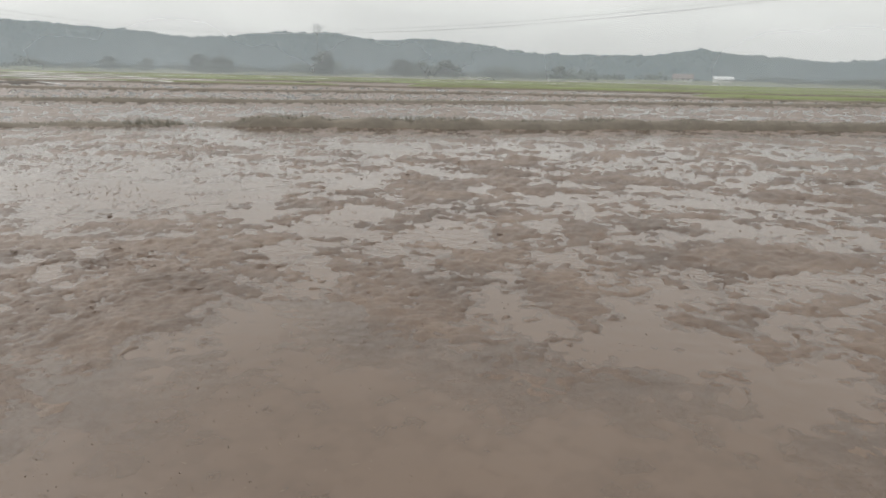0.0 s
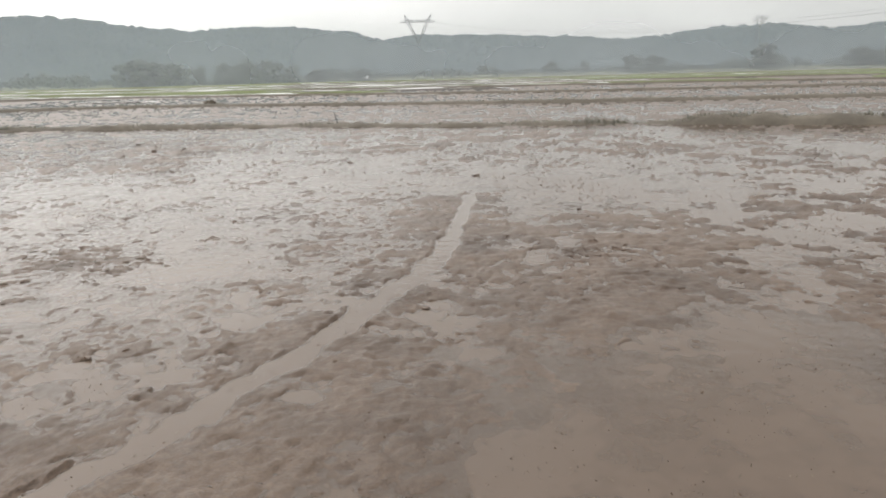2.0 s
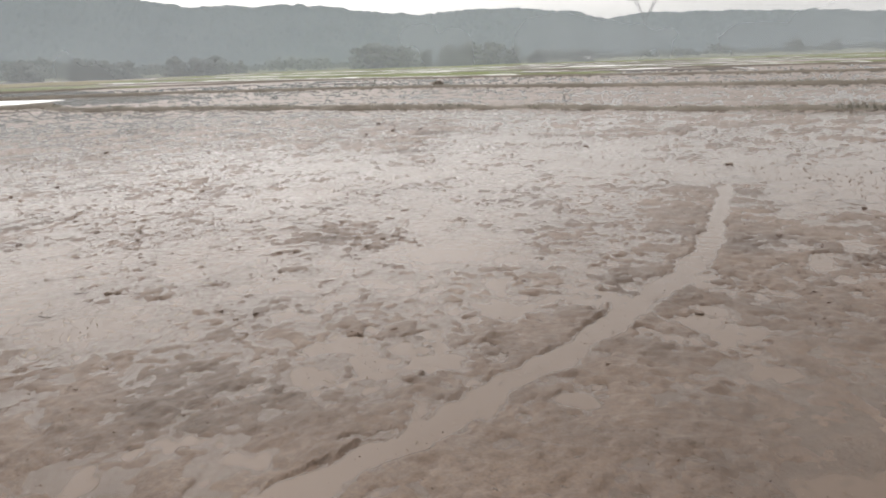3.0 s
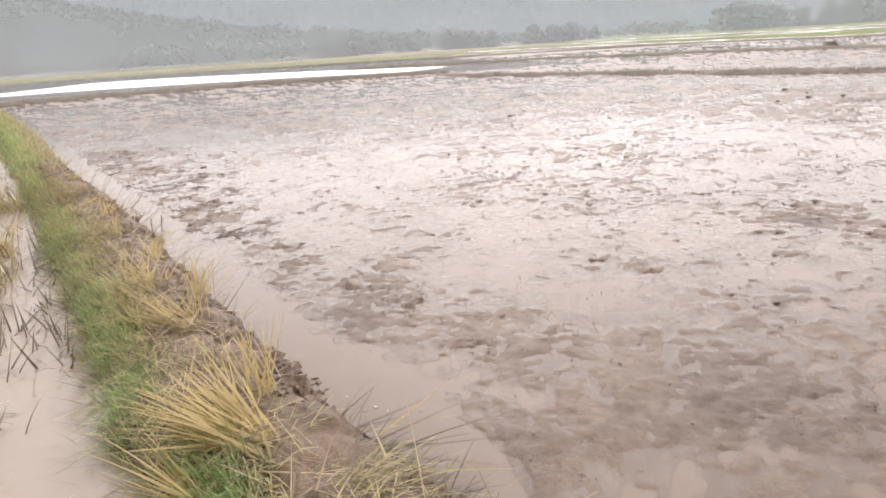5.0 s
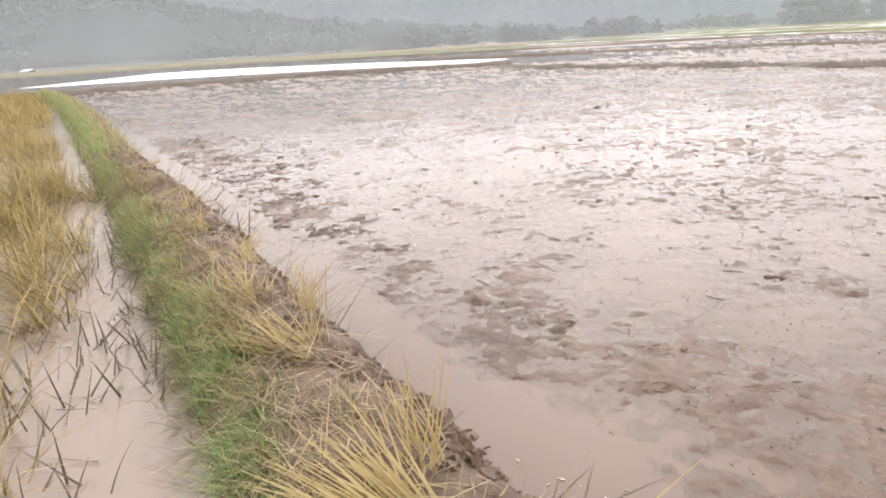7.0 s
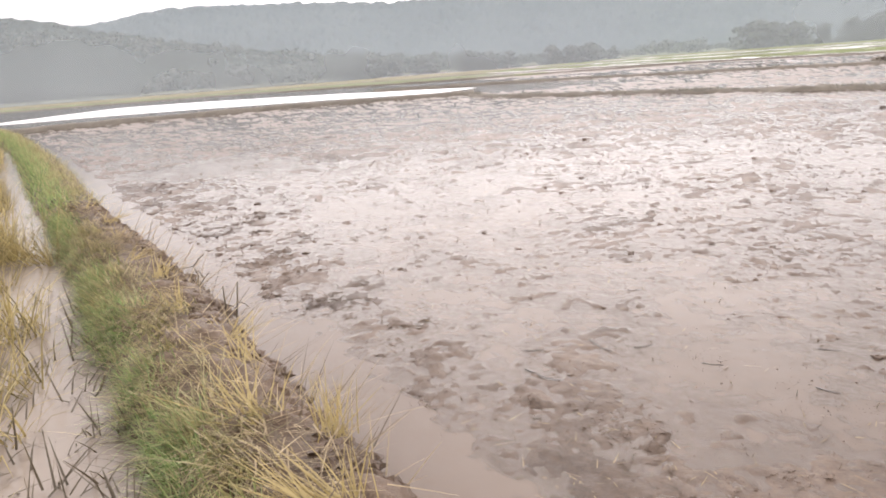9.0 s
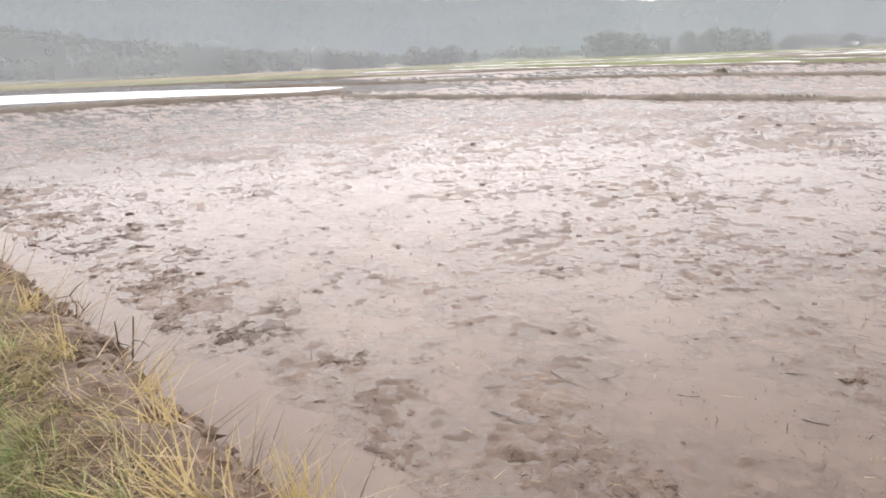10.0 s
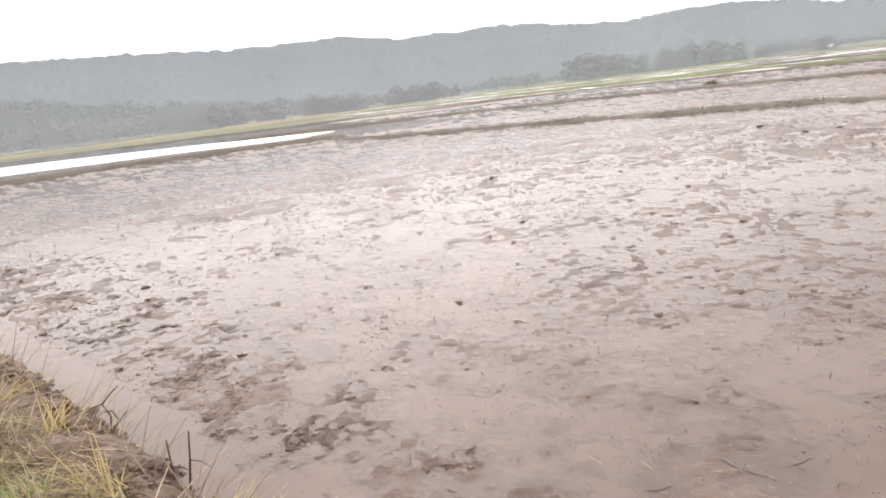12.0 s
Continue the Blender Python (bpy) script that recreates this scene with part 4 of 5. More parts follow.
# specks of mud and rotted straw, afloat or just under the surface
def specks(count, seed, lo, hi, near, reach, small, big):
    r = np.random.default_rng(seed)
    yaw, far = np.radians(r.uniform(lo, hi, count)), near + reach * r.random(count) ** 1.1
    x, y = -3.0 - np.sin(yaw) * far, 0.0 + np.cos(yaw) * far
    d, side = line_field(x, y, NEAR_BUND)
    _, north_of = line_field(x, y, NORTH_BUND)
    thick = 0.2 + 1.1 * fbm(x / 0.9, y / 0.9, 3, 201) + 0.7 * fbm(x / 0.25, y / 0.25, 2, 203)
    keep = (side < 0) & (north_of < 0) & (d > 0.75 + 0.15 * fbm(x / 0.8, y / 0.8, 3, 71)) & (r.random(count) < np.clip(thick, 0.03, 1))
    x, y, far = x[keep], y[keep], far[keep]
    n = len(x)
    size = (small + (big - small) * r.random(n) ** 3) * np.clip(far / 7, 0.5, 2.2)
    z = np.maximum(mud_height(x, y), 0.0)
    turn = r.uniform(0, 6.28, (n, 1)) + np.array([[0.0, 2.1, 4.2]]) + r.normal(0, 0.4, (n, 3))
    long = r.uniform(0.6, 2.0, (n, 3)) * size[:, None]
    base = np.stack([x[:, None] + np.cos(turn) * long, y[:, None] + np.sin(turn) * long, np.repeat(z[:, None] - 0.001, 3, 1)], -1)
    tip = np.stack([x, y, z + size * r.uniform(0.3, 1.0, n)], -1)[:, None]
    verts = np.concatenate([base, tip], 1).reshape(-1, 3)
    faces = (np.array([(0, 1, 3), (1, 2, 3), (2, 0, 3)])[None] + (np.arange(n) * 4)[:, None, None]).reshape(-1, 3)
    return link_mesh("mud_specks", verts, faces, MUD)


tagged(specks(150000, 921, 45, 112, 2.6, 18.0, 0.0025, 0.009), "fine dark specks of mud and rotted straw", "mud specks", kind="stuff")
tagged(specks(14000, 923, -60, 110, 0.9, 3.0, 0.004, 0.014), "fine dark specks of mud and rotted straw", "mud specks", kind="stuff")
tagged(specks(90000, 922, -38, 50, 2.0, 14.0, 0.0025, 0.0095), "fine dark specks of mud and rotted straw", "mud specks", kind="stuff")

# straw bits lying or standing on the mud
n = 9500
yaw, far = np.radians(rng.uniform(-34, 114, n)), 2.2 + 22 * rng.random(n) ** 1.5
x, y = -2.5 - np.sin(yaw) * far, 0.2 + np.cos(yaw) * far
d, side = line_field(x, y, NEAR_BUND)
keep = (side < 0) & (d > 0.9) & (rng.random(n) < np.clip(0.5 + 1.3 * fbm(x / 1.5, y / 1.5, 2, 21) + 0.4 * (x < -5), 0.1, 1))
x, y, far = x[keep], y[keep], far[keep]
n = len(x)
z = np.maximum(mud_height(x, y), 0.0)
lying = rng.random(n) < np.where(x < -5, 0.6, 0.86)
bits = blades(np.stack([x, y, z + 0.002], -1), rng.uniform(0.03, 0.13, n) * np.where(lying, 0.55, 0.3) * np.where(x > -3.5, 0.5, 0.9), rng.uniform(0.002, 0.005, n) * np.where(x > -3.5, 0.7, 1) * (1 + far / 9),
              rng.uniform(0, 6.28, n), np.where(lying, rng.uniform(1.4, 1.56, n), rng.uniform(0.1, 0.9, n)), np.where(lying, 0, rng.uniform(0, 0.4, n)), 3)
tagged(link_mesh("straw_bits", *bits, DEAD), "bits of dark rotting straw and stubble on the mud", "straw bits", kind="stuff")
n = 3000
yaw, far = np.radians(rng.uniform(40, 112, n)), 2.6 + 9 * rng.random(n) ** 1.2
x, y = -3.2 - np.sin(yaw) * far, -0.1 + np.cos(yaw) * far
d, side = line_field(x, y, NEAR_BUND)
keep = (side < 0) & (d > 0.8) & (rng.random(n) < np.clip(0.4 + 1.2 * fbm(x / 0.7, y / 0.7, 2, 29), 0.05, 1))
x, y, far = x[keep], y[keep], far[keep]
n = len(x)
bits = blades(np.stack([x, y, np.maximum(mud_height(x, y), 0.0) + 0.002], -1), rng.uniform(0.015, 0.09, n), rng.uniform(0.0025, 0.006, n) * (0.7 + far / 12), rng.uniform(0, 6.28, n),
              rng.uniform(1.35, 1.56, n), rng.uniform(0, 0.1, n), 3)
tagged(link_mesh("straw_bits", *bits, LITTER), "pale bits of straw afloat on the silty water", "straw bits", kind="stuff")

# ---- grass on the far bunds ----
def ridge_grass(made, count, reach, thick, label, density=None):
    _, run, side, wide, tall = made
    k = rng.integers(1, len(run) - 1, count)
    if density is not None:
        k = k[rng.random(len(k)) < density(run[k])]
    n = len(k)
    u = rng.normal(0, 0.4, n).clip(-0.95, 0.95)
    roots = np.stack([run[k, 0] + side[k, 0] * u * wide[k], run[k, 1] + side[k, 1] * u * wide[k], (tall[k] + 0.1) * (1 - np.abs(u) ** 2.6) - 0.12], -1)
    slip = rng.uniform(-0.6, 0.6, n) * np.linalg.norm(run[1] - run[0])
    roots[:, 0] += side[k, 1] * slip
    roots[:, 1] -= side[k, 0] * slip
    clump = 0.6 + 0.5 * value_noise(run[k, 0] / 1.1, run[k, 1] / 1.1, 7)
    v, f = blades(roots, rng.uniform(0.4, 1.0, n) * reach * np.clip(clump, 0.2, 1.2), thick * rng.uniform(0.6, 1.4, n), rng.uniform(0, 6.28, n), rng.uniform(0.05, 0.8, n),
                  rng.uniform(0.1, 0.7, n), 3)
    return tagged(link_mesh("bund_grass", v, f, HAZED_BUND_GRASS), label, "grass", kind="stuff")


ridge_grass(north, 20000, 0.32, 0.018, "dark rank grass along the earth bund", lambda p: np.where(p[:, 0] > -7.5, 1.0, np.clip(0.35 + 1.3 * value_noise(p[:, 0] / 1.6, p[:, 1] / 1.6, 19), 0.04, 0.9)))
ridge_grass(west, 2500, 0.12, 0.03, "short dark grass on the bund beside the open water")
for made in far_bunds[:2]:
    ridge_grass(made, 7000, 0.25, 0.035, "thin rank grass along a far bund")

# ---- far strips of seedlings and stubble ----
def strip(name, pts, half, height, material, label, seed):
    run = resample(pts, 2.5)
    ahead = np.gradient(run, axis=0)
    ahead /= np.linalg.norm(ahead, axis=1)[:, None]
    side = np.stack([-ahead[:, 1], ahead[:, 0]], -1)
    s = np.linspace(-1, 1, 13)
    half = np.interp(np.linspace(0, 1, len(run)), np.linspace(0, 1, np.size(half)), np.atleast_1d(half))
    u = s[None, :] * (half * (1 + 0.3 * fbm(run[:, 0] / 11, run[:, 1] / 11, 3, seed)))[:, None]
    px, py = run[:, :1] + side[:, :1] * u, run[:, 1:] + side[:, 1:] * u
    z = np.where(np.abs(s)[None, :] > 0.99, -0.05, height * (1 + 0.5 * fbm(px / 2.2, py / 2.2, 3, seed + 3)))
    z[0], z[-1] = -0.05, -0.05
    i = np.arange(len(run) * 13).reshape(-1, 13)
    faces = np.stack([i[:-1, :-1], i[1:, :-1], i[1:, 1:], i[:-1, 1:]], -1).reshape(-1, 4)[:, ::-1]
    return tagged(link_mesh(name, np.stack([px, py, z], -1), faces, material), label, "rice field", kind="structure")


GREEN, PALE = "bright green strip of young rice among far paddies", "pale stubble strip among far paddies"
OPEN = "pale strip of open water ruffled by wind"
strip("water_strip", [(-70, -25), (-68, -15), (-63, -5), (-57, 3), (-51, 10)], (14, 13, 9, 5, 2.2), 0.012, RUFFLED, OPEN, 421)
strip("water_strip", [(-126, 27), (-104, 36), (-84, 44)], 2.2, 0.012, RUFFLED, OPEN, 422)
strip("water_strip", [(-112, 60), (-84, 68), (-60, 74)], 2.4, 0.012, RUFFLED, OPEN, 423)
strip("water_strip", [(-90, 92), (-60, 100), (-36, 105)], 3.0, 0.012, RUFFLED, OPEN, 424)
strip("water_strip", [(-150, 76), (-126, 88), (-100, 96)], 3.0, 0.012, RUFFLED, OPEN, 425)
strip("water_strip", [(-137, 46), (-134, 52), (-129, 57)], 1.2, 0.06, RUFFLED, OPEN, 426)
strip("water_strip", [(-93, 51), (-72, 49), (-60, 49)], 0.5, 0.06, RUFFLED, OPEN, 427)
strip("water_strip", [(-61, 29), (-57, 33), (-53, 36)], 0.35, 0.06, RUFFLED, OPEN, 428)
strip("water_strip", [(-22, 115), (-18, 118)], 1.0, 0.06, RUFFLED, OPEN, 429)
strip("water_strip", [(-22, 87), (-20, 90)], 1.0, 0.06, RUFFLED, OPEN, 430)
strip("water_strip", [(-53, 56), (-52, 66), (-47, 88)], 1.2, 0.06, RUFFLED, OPEN, 431)
strip("water_strip", [(-85, 89), (-76, 100), (-60, 105), (-47, 115)], 1.6, 0.06, RUFFLED, OPEN, 432)
strip("water_strip", [(-68, 71), (-56, 75), (-44, 79)], 1.0, 0.06, RUFFLED, OPEN, 433)
strip("rice_strip", [(-112, -40), (-113, -16), (-100, 4), (-84, 26)], 3.0, 0.12, SEEDLING, GREEN, 401)
strip("rice_strip", [(-126, -60), (-128, -28), (-120, 0), (-106, 24)], 6.0, 0.12, SEEDLING, GREEN, 402)
strip("rice_strip", [(-165, -90), (-170, -40), (-165, 5), (-150, 40)], 26.0, 0.15, STUBBLE, PALE, 403)
strip("rice_strip", [(-46, -31), (-70, -46), (-120, -80)], (6, 13, 22), 0.3, STUBBLE, PALE, 411)
strip("rice_strip", [(-145, 32), (-110, 47), (-80, 56), (-64, 60)], 4.5, 0.18, SEEDLING, GREEN, 404)
strip("rice_strip", [(-180, 56), (-130, 72), (-95, 82)], 6.0, 0.18, SEEDLING, GREEN, 405)
strip("rice_strip", [(20, 70), (60, 74), (110, 76)], 5.0, 0.2, SEEDLING, GREEN, 406)
strip("rice_strip", [(-10, 94), (30, 98), (120, 100)], 7.0, 0.2, SEEDLING, GREEN, 407)
strip("rice_strip", [(-60, 118), (0, 124), (60, 127), (140, 126)], 9.0, 0.22, SEEDLING, GREEN, 408)
strip("rice_strip", [(-230, 120), (-150, 150), (-60, 172), (40, 180), (150, 172)], 12.0, 0.15, SEEDLING, GREEN, 409)
strip("rice_strip", [(-250, 80), (-190, 108), (-130, 128)], 10.0, 0.22, SEEDLING, GREEN, 410)

# between the far bunds narrow strips of water and young rice lie side by side
def beside(run, off, lo, hi):
    """The stretch of a run between two easts, moved off to its left."""
    p = resample(run, 6.0)
    p = p[(p[:, 0] > lo) & (p[:, 0] < hi)]
    ahead = np.gradient(p, axis=0)
    ahead /= np.linalg.norm(ahead, axis=1)[:, None]
    return [tuple(q) for q in (p + off * np.stack([-ahead[:, 1], ahead[:, 0]], -1)).tolist()]


for n, (k, off, half, lo, hi, wet) in enumerate(((1, 3.0, 0.6, -120, -46, True), (1, 8.0, 2.4, -125, -40, False), (1, 13.0, 0.5, -105, -30, True), (2, 3.5, 0.6, -140, -30, True),
                                                 (2, 9.0, 2.6, -145, -10, False), (2, 14.0, 0.6, -110, -40, True), (3, 4.0, 0.7, -170, -40, True), (3, 11.0, 3.2, -180, 0, False),
                                                 (3, 18.0, 0.8, -130, -24, True), (4, 5.0, 0.8, -150, 30, True), (4, 13.0, 4.0, -200, 60, False))):
    if wet:
        strip("water_strip", beside(far_runs[k], off, lo, hi), half, 0.15, RUFFLED, OPEN, 440 + n)
    else:
        strip("rice_strip", beside(far_runs[k], off, lo, hi), half, 0.11, SEEDLING, GREEN, 460 + n)

# ---- hills ----
def hill(name, material, label, crest, foot, top, rough, seed, step=0.1):
    """A wooded ridge. crest: bearing and rise in degrees of its skyline; foot, top: distances of its foot and skyline."""
    az = np.arange(crest[0][0], crest[-1][0] + step / 2, step)
    rise = np.interp(az, *zip(*crest))
    ease = np.ones(9) / 9
    rise = np.convolve(np.pad(rise, 4, mode="edge"), ease, "valid")
    rows = np.linspace(0, 1.25, 40)
    a, s = np.meshgrid(np.radians(az), rows)
    r = foot + (top - foot) * s
    peak = top * np.tan(np.radians(rise))[None, :] + 1.5
    z = peak * np.where(s <= 1, s ** 0.9, 1 - 1.6 * (s - 1))
    x, y = -2.5 - np.sin(a) * r, 0.2 + np.cos(a) * r
    body = np.sin(np.clip(s, 0, 1) * math.pi)
    z = z * (1 + 0.22 * body * fbm(x / 170, y / 170, 4, seed))
    z = z + rough * np.clip(s * 4, 0, 1) * (fbm(x / 16, y / 16, 3, seed + 4) + 0.6 * fbm(x / 6, y / 6, 2, seed + 8)) - np.where(s == 0, 6.0, 0)
    i = np.arange(a.size).reshape(a.shape)
    faces = np.stack([i[:-1, :-1], i[1:, :-1], i[1:, 1:], i[:-1, 1:]], -1).reshape(-1, 4)[:, ::-1]
    return tagged(link_mesh(name, np.stack([x, y, z], -1), faces, material), label, "hill", kind="structure")


hill("hill_far", HILL_FAR, "long wooded ridge with blue-grey haze in its colour",
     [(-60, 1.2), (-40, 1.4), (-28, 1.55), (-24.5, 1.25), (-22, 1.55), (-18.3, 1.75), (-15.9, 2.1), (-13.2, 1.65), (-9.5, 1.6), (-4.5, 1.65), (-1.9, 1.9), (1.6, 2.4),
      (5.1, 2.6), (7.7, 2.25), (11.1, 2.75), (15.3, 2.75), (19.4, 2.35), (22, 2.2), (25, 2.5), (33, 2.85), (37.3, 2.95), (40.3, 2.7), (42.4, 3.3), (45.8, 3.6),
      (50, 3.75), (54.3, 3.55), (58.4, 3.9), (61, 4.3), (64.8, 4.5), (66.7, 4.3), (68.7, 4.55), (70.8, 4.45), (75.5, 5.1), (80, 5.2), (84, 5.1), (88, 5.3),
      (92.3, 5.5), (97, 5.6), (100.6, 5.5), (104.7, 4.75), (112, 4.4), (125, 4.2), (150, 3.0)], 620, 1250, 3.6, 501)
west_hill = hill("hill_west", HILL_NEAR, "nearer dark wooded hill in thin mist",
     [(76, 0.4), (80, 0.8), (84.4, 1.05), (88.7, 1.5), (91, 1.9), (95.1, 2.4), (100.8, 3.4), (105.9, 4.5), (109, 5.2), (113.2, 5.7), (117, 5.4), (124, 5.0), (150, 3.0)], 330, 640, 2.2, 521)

# ---- translucent sheets added as mist before the hills, all round the fields ----
def mist_sheet(radius, tall, material, label):
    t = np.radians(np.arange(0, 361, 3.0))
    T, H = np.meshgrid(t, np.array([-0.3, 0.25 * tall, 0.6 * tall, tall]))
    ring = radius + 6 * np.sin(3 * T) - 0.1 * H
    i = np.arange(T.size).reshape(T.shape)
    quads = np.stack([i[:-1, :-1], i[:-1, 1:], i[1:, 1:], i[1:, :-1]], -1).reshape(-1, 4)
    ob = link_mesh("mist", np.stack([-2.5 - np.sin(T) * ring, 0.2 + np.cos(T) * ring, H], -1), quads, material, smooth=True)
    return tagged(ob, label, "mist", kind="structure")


mist_sheet(224, 110.0, MIST, "translucent sheet standing in for pale mist before the hills")
mist_sheet(105, 60.0, THIN_MIST, "faint translucent sheet standing in for haze over the far paddies")

# ---- trees ----
def limb(verts, faces, a, b, ra, rb, sides=6):
    a, b = np.array(a, float), np.array(b, float)
    d = (b - a) / np.linalg.norm(b - a)
    p = np.cross(d, (0.3, 0.9, 0.2))
    p /= np.linalg.norm(p)
    q = np.cross(d, p)
    at = len(verts)
    for c, r in ((a, ra), (b, rb)):
        for j in range(sides):
            t = 6.2832 * j / sides
            verts.append(tuple(c + r * (math.cos(t) * p + math.sin(t) * q)))
    for j in range(sides):
        faces.append((at + j, at + (j + 1) % sides, at + sides + (j + 1) % sides, at + sides + j))


def leaf_cloud(r, centres, sizes, count, leaf):
    """Small leaf clumps, strewn over uneven lobes."""
    pick = r.integers(0, len(centres), count)
    d = r.normal(size=(count, 3))
    d /= np.linalg.norm(d, axis=1)[:, None]
    c = centres[pick] + d * sizes[pick][:, None] * np.array([1, 1, 0.8]) * r.uniform(0.82, 1.12, count)[:, None]
    face = d + 0.2 * r.normal(size=(count, 3))
    a = np.cross(face, r.normal(size=(count, 3)))
    a /= np.linalg.norm(a, axis=1)[:, None]
    b = np.cross(face, a)
    b /= np.linalg.norm(b, axis=1)[:, None]
    s = (leaf * r.uniform(0.5, 1.3, count))[:, None]
    v = np.stack([c - a * s, c - b * s * 0.7, c + a * s, c + b * s * 0.7], 1).reshape(-1, 3)
    return v, np.arange(count * 4).reshape(-1, 4)


def tree(seed, height, spread_out, label):
    r = np.random.default_rng(seed)
    root = new("tree")
    verts, faces = [], []
    top = np.array([r.normal(0, 0.3), r.normal(0, 0.3), height * 0.55])
    limb(verts, faces, (0, 0, -0.3), top, 0.035 * height, 0.018 * height, 7)
    centres, sizes = [], []
    for j in range(16):
        t, up = 2.4 * j + r.uniform(-0.4, 0.4), r.uniform(0.14, 0.86)
        out = spread_out * r.uniform(0.25, 0.8) * (1 - (2.0 * up - 0.8) ** 2 * 0.55)
        end = np.array([math.cos(t) * out, math.sin(t) * out, height * up])
        if up > 0.35:
            limb(verts, faces, top * r.uniform(0.5, 1.0), end, 0.012 * height, 0.004 * height, 5)
        centres.append(end)
        sizes.append(spread_out * r.uniform(0.28, 0.46))
    for j in range(7):
        t = 0.9 * j
        centres.append(np.array([math.cos(t), math.sin(t), 0]) * spread_out * 0.65 + (0, 0, height * r.uniform(0.02, 0.14)))
        sizes.append(spread_out * r.uniform(0.36, 0.5))
    centres.append(np.array([0, 0, height * 0.9]))
    sizes.append(spread_out * 0.3)
    link_mesh("trunk", verts, faces, BARK, root)
    v, f = leaf_cloud(r, np.array(centres), np.array(sizes), 900, 0.085 * height)
    v[:, 2] = np.maximum(v[:, 2], 0.0)
    link_mesh("crown", v, f, HAZED_LEAF, root)
    return tagged(root, label, "tree", "trees at the foot of the hills")


kinds = [tree(601 + k, h, w, label) for k, (h, w, label) in enumerate((
    (8.0, 3.6, "broad dark green tree in mist at the fields' edge"), (9.0, 3.0, "tall grey-green tree in mist at the fields' edge"),
    (6.0, 3.2, "low bushy tree in mist at the fields' edge"), (10.0, 3.4, "tall uneven tree in mist at the fields' edge")))]
# bearing, distance, height of the trees that stand out
STAND = [(57.6, 250, 8.2), (56.6, 252, 7.5), (55.2, 255, 7.0), (53.5, 262, 6.2), (51.8, 262, 7.2), (50.2, 258, 8.0), (48.6, 262, 7.4), (46.8, 265, 6.0), (45.0, 268, 4.6),
         (78.6, 230, 6.0), (77.0, 236, 5.2), (75.4, 238, 5.0), (72.2, 236, 5.8), (70.8, 236, 5.4), (69.4, 240, 5.6), (67.6, 245, 4.2), (82.0, 238, 5.6), (84.3, 240, 6.4),
         (86.2, 238, 6.8), (88.0, 240, 6.0), (41.4, 240, 4.0), (21.0, 300, 6.8), (19.4, 300, 6.0), (11.8, 290, 9.0), (5.9, 310, 7.0), (4.4, 312, 6.2), (2.4, 312, 6.8),
         (-6.2, 320, 6.0), (-1.5, 330, 5.0), (24.5, 320, 5.0), (27.0, 320, 5.4)]
used = set()
for n, (yaw, far, tall) in enumerate(STAND):
    src = n % 4
    height = (8.0, 9.0, 6.0, 10.0)[src]
    m = Matrix.LocRotScale(bearing(yaw, far, 0.1), Euler((0, 0, rng.uniform(0, 6.28))), None)
    ob = kinds[src] if src not in used else copy_thing(kinds[src], m)
    used.add(src)
    ob.matrix_basis = m
    ob.scale = (tall / height * rng.uniform(1.3, 2.3),) * 2 + (tall / height,)

# the woods below the hills: crowns beyond counting
sets = []
r = np.random.default_rng(77)
for _ in range(1300):
    yaw = r.uniform(-40, 125)
    far = r.uniform(265, 470)
    tall = r.uniform(1.4, 3.2) + (3.5 if yaw > 88 else 0) + 3.2 * max(0.0, float(value_noise(np.array([yaw / 2.3]), np.array([far / 90.0]), 33)[0]))
    if -22 < yaw < -11 and far < 420:
        continue
    c = np.array(bearing(yaw, far, tall * 0.55))
    centres = c + r.normal(size=(4, 3)) * np.array([tall * 0.4, tall * 0.4, tall * 0.16])
    sets.append(leaf_cloud(r, centres, np.full(4, tall * 0.42), 60, 0.15 * tall))
tagged(link_mesh("woodland", *merge(*sets), HAZED_LEAF), "misty band of woods at the foot of the hills", "woods", kind="stuff")

# woods that climb the nearer hill
sets = []
slope = np.array([v.co for v in west_hill.data.vertices])
slope = slope[(slope[:, 2] > 0.5) & (np.hypot(slope[:, 0] + 2.5, slope[:, 1] - 0.2) < 600)]
for c in slope[r.integers(0, len(slope), 700)]:
    tall = r.uniform(3.0, 7.5)
    centres = c + (0, 0, 0.2 * tall) + r.normal(size=(3, 3)) * np.array([tall * 0.4, tall * 0.4, tall * 0.16])
    sets.append(leaf_cloud(r, centres, np.full(3, tall * 0.45), 40, 0.2 * tall))
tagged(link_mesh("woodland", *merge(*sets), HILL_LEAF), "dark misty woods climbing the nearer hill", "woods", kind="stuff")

# ---- the tall bare tree ----
bare = new("bare_tree")
bare.location = bearing(12.3, 300, 0.0)
verts, faces = [], []
limb(verts, faces, (0, 0, -0.3), (0.2, 0, 9.0), 0.26, 0.18)
limb(verts, faces, (0.2, 0, 9.0), (0, 0, 15.5), 0.18, 0.12)
link_mesh("trunk", verts, faces, HAZED_BARK, bare)
verts, faces = [], []
r = np.random.default_rng(5)


def fork(a, d, length, radius, depth):
    b = a + d * length
    limb(verts, faces, a, b, radius, radius * 0.7, 4)
    if depth:
        for _ in range(3):
            turn = d + r.normal(0, 0.42, 3)
            turn[2] = abs(turn[2]) * 0.8 + 0.25
            fork(b, turn / np.linalg.norm(turn), length * r.uniform(0.55, 0.85), radius * 0.62, depth - 1)


